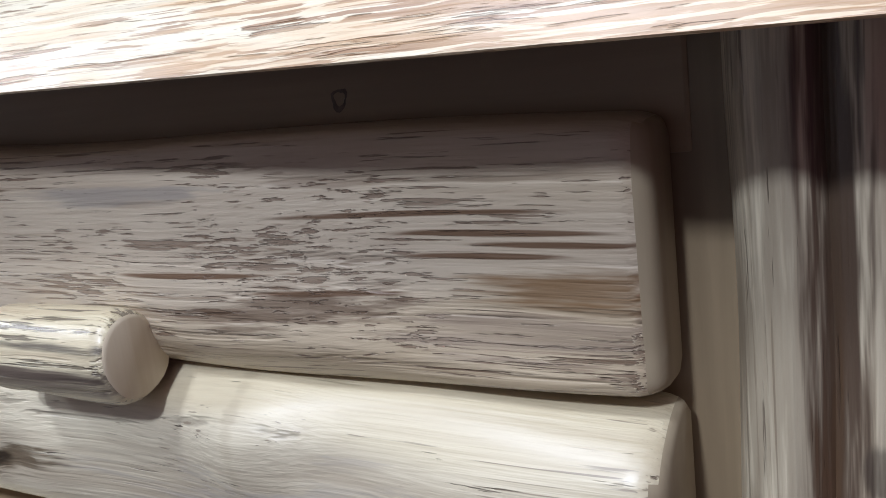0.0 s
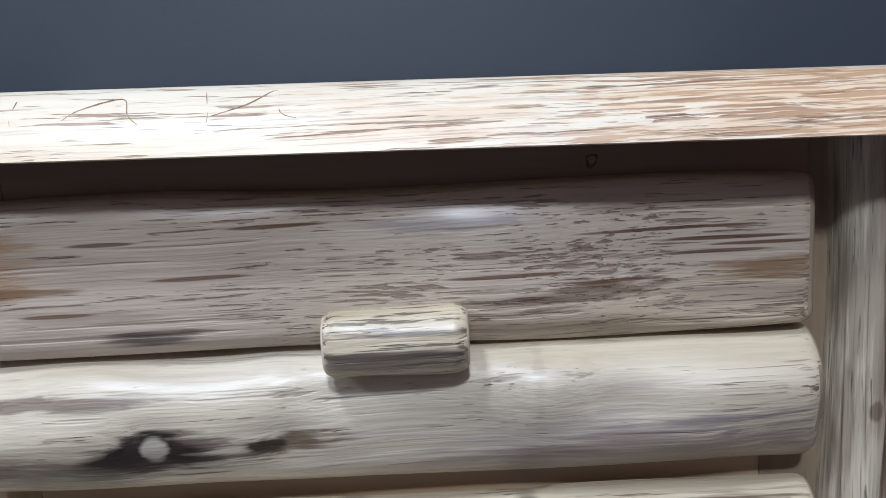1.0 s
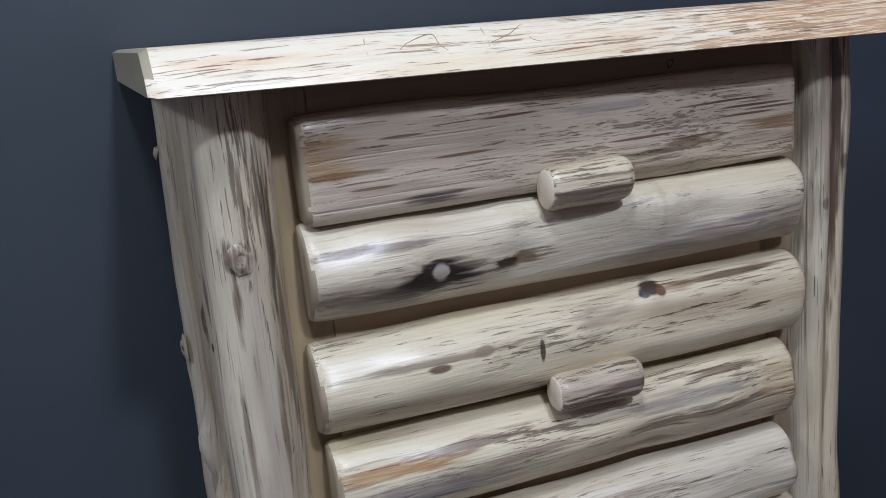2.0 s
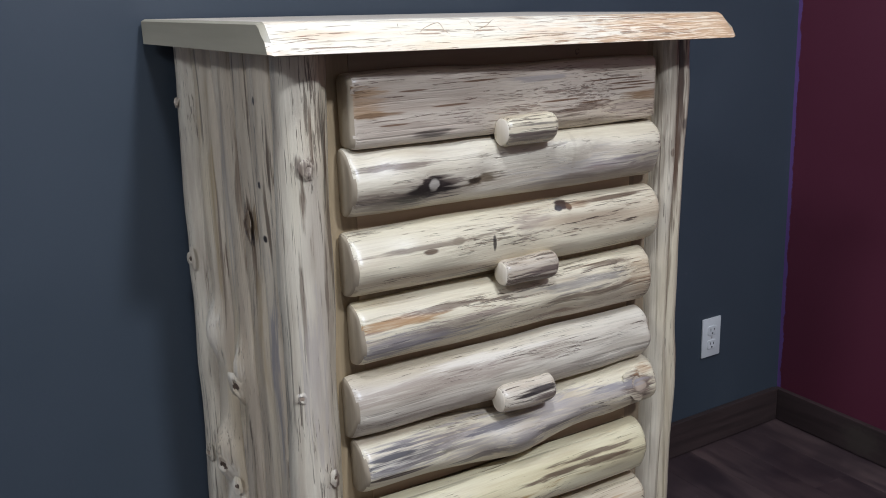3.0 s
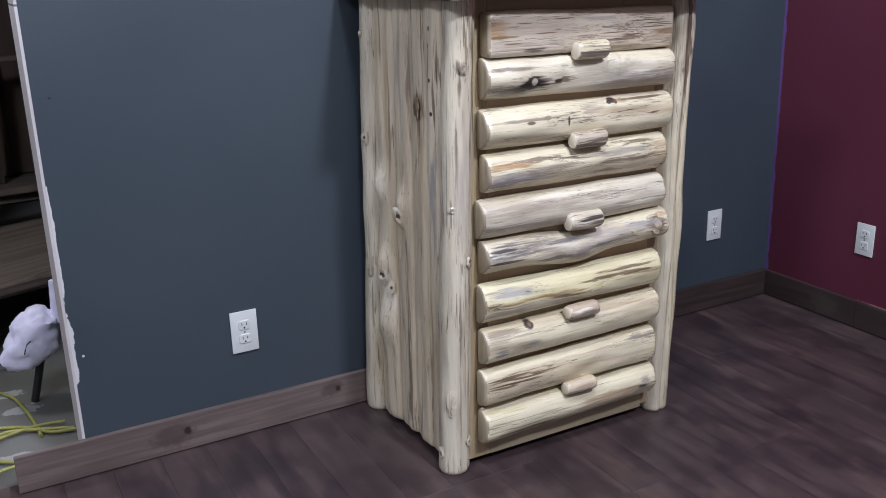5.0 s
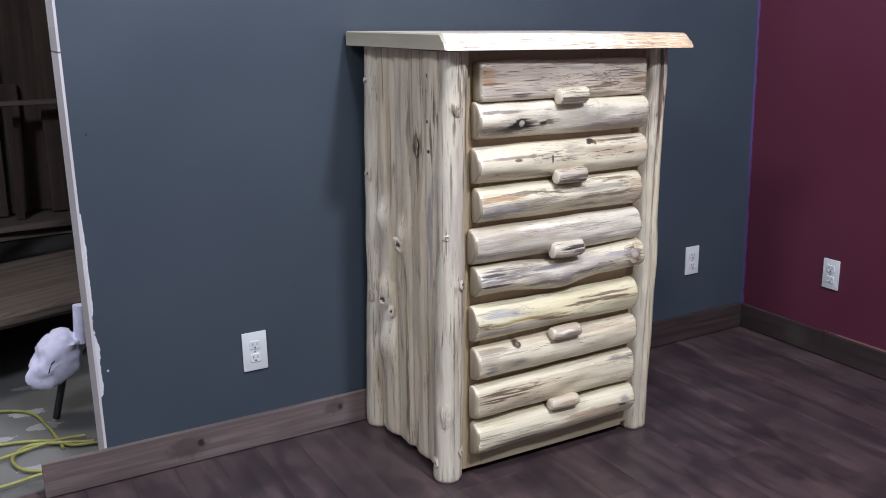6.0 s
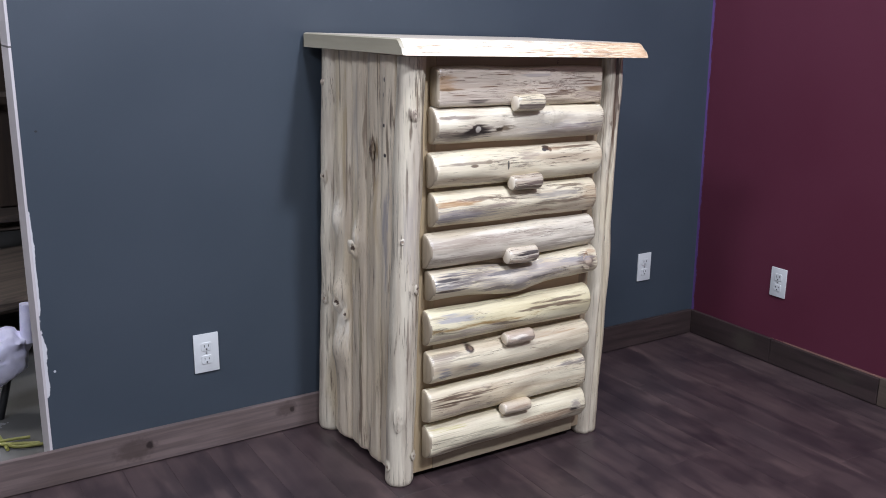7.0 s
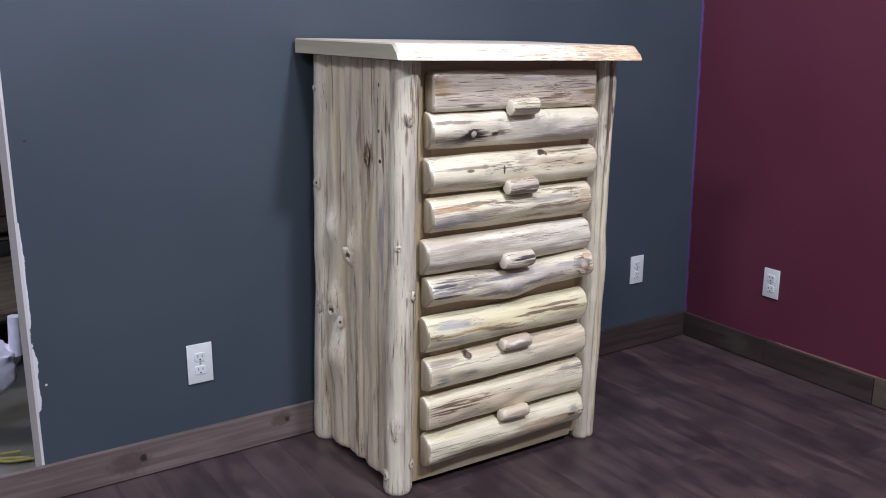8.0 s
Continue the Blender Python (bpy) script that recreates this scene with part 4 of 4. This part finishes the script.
def side_plank(y0, y1, z0, x, depth, seed, away=-1, bumps=(), lean=0.0):
    """An upright split log in the side of the chest. bumps: (y, z, radius, height)."""
    mid, half = (y0 + y1) / 2, (y1 - y0) / 2
    loops = []
    zs = [z0, z0 + 0.003, z0 + 0.008] + [z0 + 0.015 + (1.204 - z0 - 0.015) * i / 80 for i in range(81)]
    for z in zs:
        s = 0.006 * (1 - min(1, (z - z0) / 0.012)) ** 2
        loop = []
        for i in range(19):
            a = math.pi * i / 18
            yy = mid - half * math.cos(a) + 0.003 * wob(z * 4, seed, 1.0)
            k = depth * max(0.0, math.sin(a)) ** 0.72 - s + (0.0065 * wob(z * 5, a * 1.5, seed) + 0.0022 * wob(z * 9, a * 7, seed, 3)) * math.sin(a)
            for by, bz, r, up in bumps:
                q = ((yy - by) ** 2 + ((z - bz) * 0.7) ** 2) / (r * r)
                if q < 6:
                    k += up * math.exp(-q)
            loop.append(Vector((x + away * k - away * lean * z / 1.2, yy, z)))
        loop.append(Vector((x - away * 0.02, y1, z)))
        loop.append(Vector((x - away * 0.02, y0, z)))
        loops.append(loop)
    return rings(loops)


OCHRE = (0.42, 0.30, 0.14)
side_wood = wood("side_wood", 2, 0.2, 0.25, [
    ((0, 0.168, 0.90), (0, 0.004, 0.06), (0.16, 0.10, 0.055), 0.8), ((0, 0.168, 0.947), (0, 0.015, 0.022), BROWN, 0.85), ((0, 0.245, 0.36), (0, 0.006, 0.10), (0.16, 0.12, 0.05), 0.7), ((0, 0.24, 0.19), (0, 0.004, 0.12), BROWN, 0.7), ((0, 0.13, 0.22), (0, 0.003, 0.13), BROWN, 0.6), ((0, 0.10, 1.05), (0, 0.003, 0.09), BROWN, 0.7), ((0, 0.062, 1.06), (0, 0.004, 0.05), BROWN, 0.8), ((0, 0.078, 0.95), (0, 0.003, 0.05), BROWN, 0.7), ((0, 0.13, 1.12), (0, 0.004, 0.05), BROWN, 0.7),
    ((0, 0.092, 1.14), (0, 0.004, 0.006), BLACK, 0.9), ((0, 0.098, 1.10), (0, 0.004, 0.006), BLACK, 0.9), ((0, 0.092, 1.02), (0, 0.004, 0.005), BLACK, 0.9), ((0, 0.09, 0.94), (0, 0.004, 0.005), BLACK, 0.9), ((0, 0.39, 1.09), (0, 0.008, 0.06), (0.50, 0.38, 0.20), 0.6),
    ((0, 0.155, 0.80), (0, 0.008, 0.12), OCHRE, 0.5), ((0, 0.30, 0.86), (0, 0.005, 0.16), (0.22, 0.15, 0.08), 0.7), ((0, 0.225, 1.02), (0, 0.006, 0.13), (0.17, 0.115, 0.07), 0.7), ((0, 0.27, 0.96), (0, 0.010, 0.12), (0.34, 0.30, 0.27), 0.5), ((0, 0.085, 0.72), (0, 0.010, 0.10), (0.27, 0.24, 0.24), 0.7), ((0, 0.11, 0.45), (0, 0.006, 0.14), OCHRE, 0.6), ((0, 0.345, 0.95), (0, 0.006, 0.16), OCHRE, 0.5), ((0, 0.19, 1.09), (0, 0.003, 0.08), BROWN, 0.7), ((0, 0.39, 0.26), (0, 0.010, 0.09), (0.20, 0.15, 0.09), 0.7),
    ((0, 0.36, 0.40), (0, 0.022, 0.06), PALE, 0.6), ((0, 0.375, 0.72), (0, 0.018, 0.05), PALE, 0.6), ((0, 0.265, 0.69), (0, 0.015, 0.03), PALE, 0.6), ((0, 0.17, 0.30), (0, 0.02, 0.16), (0.55, 0.44, 0.29), 0.5)],
    light=(0.68, 0.585, 0.425), mid=(0.43, 0.33, 0.215), dark=(0.095, 0.057, 0.034), fine=0.8, lines=0.72)
planks = []
for k, (y0, y1, z0, d, bumps) in enumerate((
        (0.050, 0.128, 0.022, 0.018, ()),
        (0.126, 0.222, 0.016, 0.016, ((0.168, 0.947, 0.02, 0.003),)),
        (0.220, 0.314, 0.020, 0.022, ((0.265, 0.68, 0.026, 0.016),)),
        (0.319, 0.432, 0.014, 0.029, ((0.365, 0.49, 0.030, 0.024), (0.36, 0.31, 0.045, 0.023), (0.385, 0.71, 0.032, 0.021))))):
    planks.append(part("side_log", side_plank(y0, y1, z0, 0.010, d, k + 21.0, -1, bumps, 0.004 + 0.005 * k), side_wood, chest, "upright split log in the side"))
    part("side_log", side_plank(y0, y1, 0.02, 0.700, 0.018, k + 41.0, 1), side_wood, chest, "upright split log in the side")
knot(-0.004, 0.168, 0.947, (-1, 0, 0), 0.009, 0.004, [side_wood, knot_dark], planks[1], 1.6)
knot(-0.016, 0.262, 0.648, (-1, -0.5, -0.2), 0.014, 0.007, [side_wood, knot_dark], planks[2], 1.5)
knot(-0.023, 0.362, 0.458, (-1, -0.5, -0.2), 0.016, 0.009, [side_wood, knot_dark], planks[3], 1.5)
knot(-0.014, 0.330, 0.425, (-1, -0.6, 0), 0.008, 0.002, [side_wood, knot_dark], planks[3], 1.3)
knot(-0.018, 0.395, 0.275, (-1, 0.2, 0), 0.012, 0.005, [side_wood, knot_dark], planks[3], 1.6)

knot(0.603, -0.037, 0.607, (0.1, -1, 0.25), 0.018, 0.005, [crooked_wood, knot_pale], crooked, 0.9)

part("stile", box(0.040, 0.112, 0.020, 0.040, 0.022, 1.204, 0.002), face_frame, chest, "flat pine stile", smooth=False)
part("stile", box(0.630, 0.690, 0.020, 0.040, 0.030, 1.204, 0.002), stile_shade_wood, chest, "flat pine stile", smooth=False)
part("top_rail", box(0.112, 0.664, 0.019, 0.040, 1.150, 1.204, 0.002), rail_shade_wood, chest, "flat pine rail", smooth=False)
part("bottom_rail", box(0.112, 0.630, 0.0185, 0.038, 0.022, 0.100, 0.002), low_rail_shade_wood, chest, "flat pine rail", smooth=False)
for z in (0.9595, 0.7395, 0.532, 0.299):
    part("divider_rail", box(0.112, 0.630, 0.0195, 0.040, z - 0.022, z + 0.022, 0.001), divider_lit_wood, chest, "flat pine rail", smooth=False)
part("back_panel", box(0.040, 0.670, 0.470, 0.482, 0.03, 1.203), face_frame, chest, "plain pine back", smooth=False)
knot(0.514, 0.0195, 1.181, (0, -1, 0), 0.0045, 0.0012, [knot_dark, knot_pale], chest)

# live-edge top
edge_wood = wood("live_edge_wood", 0, 0.78, 0.30, [((0.74, 0, 1.23), (0.20, 0, 0), (0.74, 0.50, 0.28), 0.5)], (0.88, 0.815, 0.64), (0.82, 0.735, 0.54), (0.28, 0.125, 0.047), 0.36, 0.3, 1.4, 0.35, lines=0.2, rise=0.36, tint_patch=(0.78, 0.46, 0.23), spread=(7.0, 75.0))
top_wood = wood("planed_top_wood", 0, -0.4, 0.05, (), (0.70, 0.62, 0.50), (0.64, 0.55, 0.43), BROWN, 0.3, 0.3)
end_wood = plain_wood("sawn_end_wood", 1, (0.33, 0.295, 0.205), (0.40, 0.36, 0.255), 0.5, 0.5, 0.1)


def live_edge_top():
    x0, x1, back, z0, z1 = -0.033, 0.776, 0.518, 1.2085, 1.2500
    profile = [(0.0, 1.0), (0.10, 0.985), (0.30, 0.90), (0.55, 0.68), (0.80, 0.38), (0.96, 0.10), (1.0, 0.02), (0.97, 0.0)]
    steps = 110
    loops = []
    for i in range(steps + 1):
        u = i / steps
        x = x0 + (x1 - x0) * u
        e = min(x - x0, x1 - x)
        s = 0.0035 * (1 - min(1, e / 0.006)) ** 2
        wave = 0.004 * wob(u * 3, 1.0, 2.0, 6) + 0.0016 * wob(u * 14, 2.0, 0.0, 6)
        loop = []
        for f, h in profile:
            y = -0.030 - (0.034 + 0.006 * u) * f - wave * (0.3 + 0.7 * f) + 0.0012 * wob(u * 26, f * 4, 0, 8)
            loop.append(Vector((x, y + s, z0 + (z1 - z0) * h - (s if h > 0.5 else -s * 0.5))))
        loop.append(Vector((x, back - s, z0)))
        loop.append(Vector((x, back - s, z1 - s)))
        for p in loop:
            p.z -= 0.018 * u
            p.x -= 0.014 * (1 - u) * (p.y + 0.03) / 0.55
        loops.append(loop)
    bm = rings(loops)
    for f in bm.faces:
        if abs(f.normal.x) > 0.35:
            f.material_index = 2
        elif f.calc_center_median().y < -0.028 and f.normal.y < -0.15:
            f.material_index = 1
        else:
            f.material_index = 0
    return bm


slab = part("top", live_edge_top(), [top_wood, edge_wood, end_wood], chest, "thick board top with a peeled live edge")


def edge_point(x, h):
    """A point on the sloping live edge at x and at the share h of its height."""
    u = (x + 0.033) / 0.809
    f = max(0.0, 1.0 - h) ** 0.52 * (1 - 0.02 * h)
    wave = 0.004 * wob(u * 3, 1.0, 2.0, 6) + 0.0016 * wob(u * 14, 2.0, 0.0, 6)
    return Vector((x, -0.030 - (0.034 + 0.006 * u) * f - wave * (0.3 + 0.7 * f), 1.2085 - 0.018 * u + 0.0415 * h))


for run in ([(0.160, 0.03), (0.157, 0.2), (0.159, 0.4), (0.156, 0.6), (0.158, 0.85)], [(0.158, 0.55), (0.181, 0.5), (0.196, 0.7), (0.221, 0.85), (0.226, 0.6), (0.238, 0.35), (0.241, 0.08)],
            [(0.271, 0.9), (0.273, 0.6), (0.272, 0.4)], [(0.273, 0.55), (0.296, 0.72), (0.314, 0.9), (0.316, 0.6), (0.326, 0.5)], [(0.266, 0.1), (0.281, 0.3), (0.296, 0.12), (0.306, 0.25), (0.321, 0.1)]):
    path = smooth_path([edge_point(x, h) for x, h in run], 6)
    part("beetle_track", tube(path, 0.0004, 5), track_brown, slab, "thin dark beetle track")

# ---- the floor's planks ----
WIDE, GAP = 0.125, 0.0003
plank_mesh = {}
row = 0
x = RED - 0.004
while x > -3.35:
    y = WALL + 0.027
    first = True
    rnd = random.Random(row * 7 + 3)
    while y > -4.15:
        length = round(rnd.choice((0.35, 0.6, 0.85, 1.1)) if first else 1.2, 2)
        first = False
        y1 = max(-4.19, y - length)
        size = round(y - y1, 3)
        if size not in plank_mesh:
            bm = box(-WIDE + GAP, 0.0, -size + GAP, 0.0, -0.0085, 0.0, 0.0)
            top = [e for e in bm.edges if all(v.co.z > -0.001 for v in e.verts)]
            bmesh.ops.bevel(bm, geom=top, offset=0.0003, segments=1, affect="EDGES")
            plank = link_mesh("plank", bm, dark_plank, floor, smooth=False)
            plank_mesh[size] = plank.data
        else:
            plank = new("plank", plank_mesh[size])
            plank.parent = floor
        plank.location = (x, y, 0.0)
        y = y1
    x -= WIDE
    row += 1
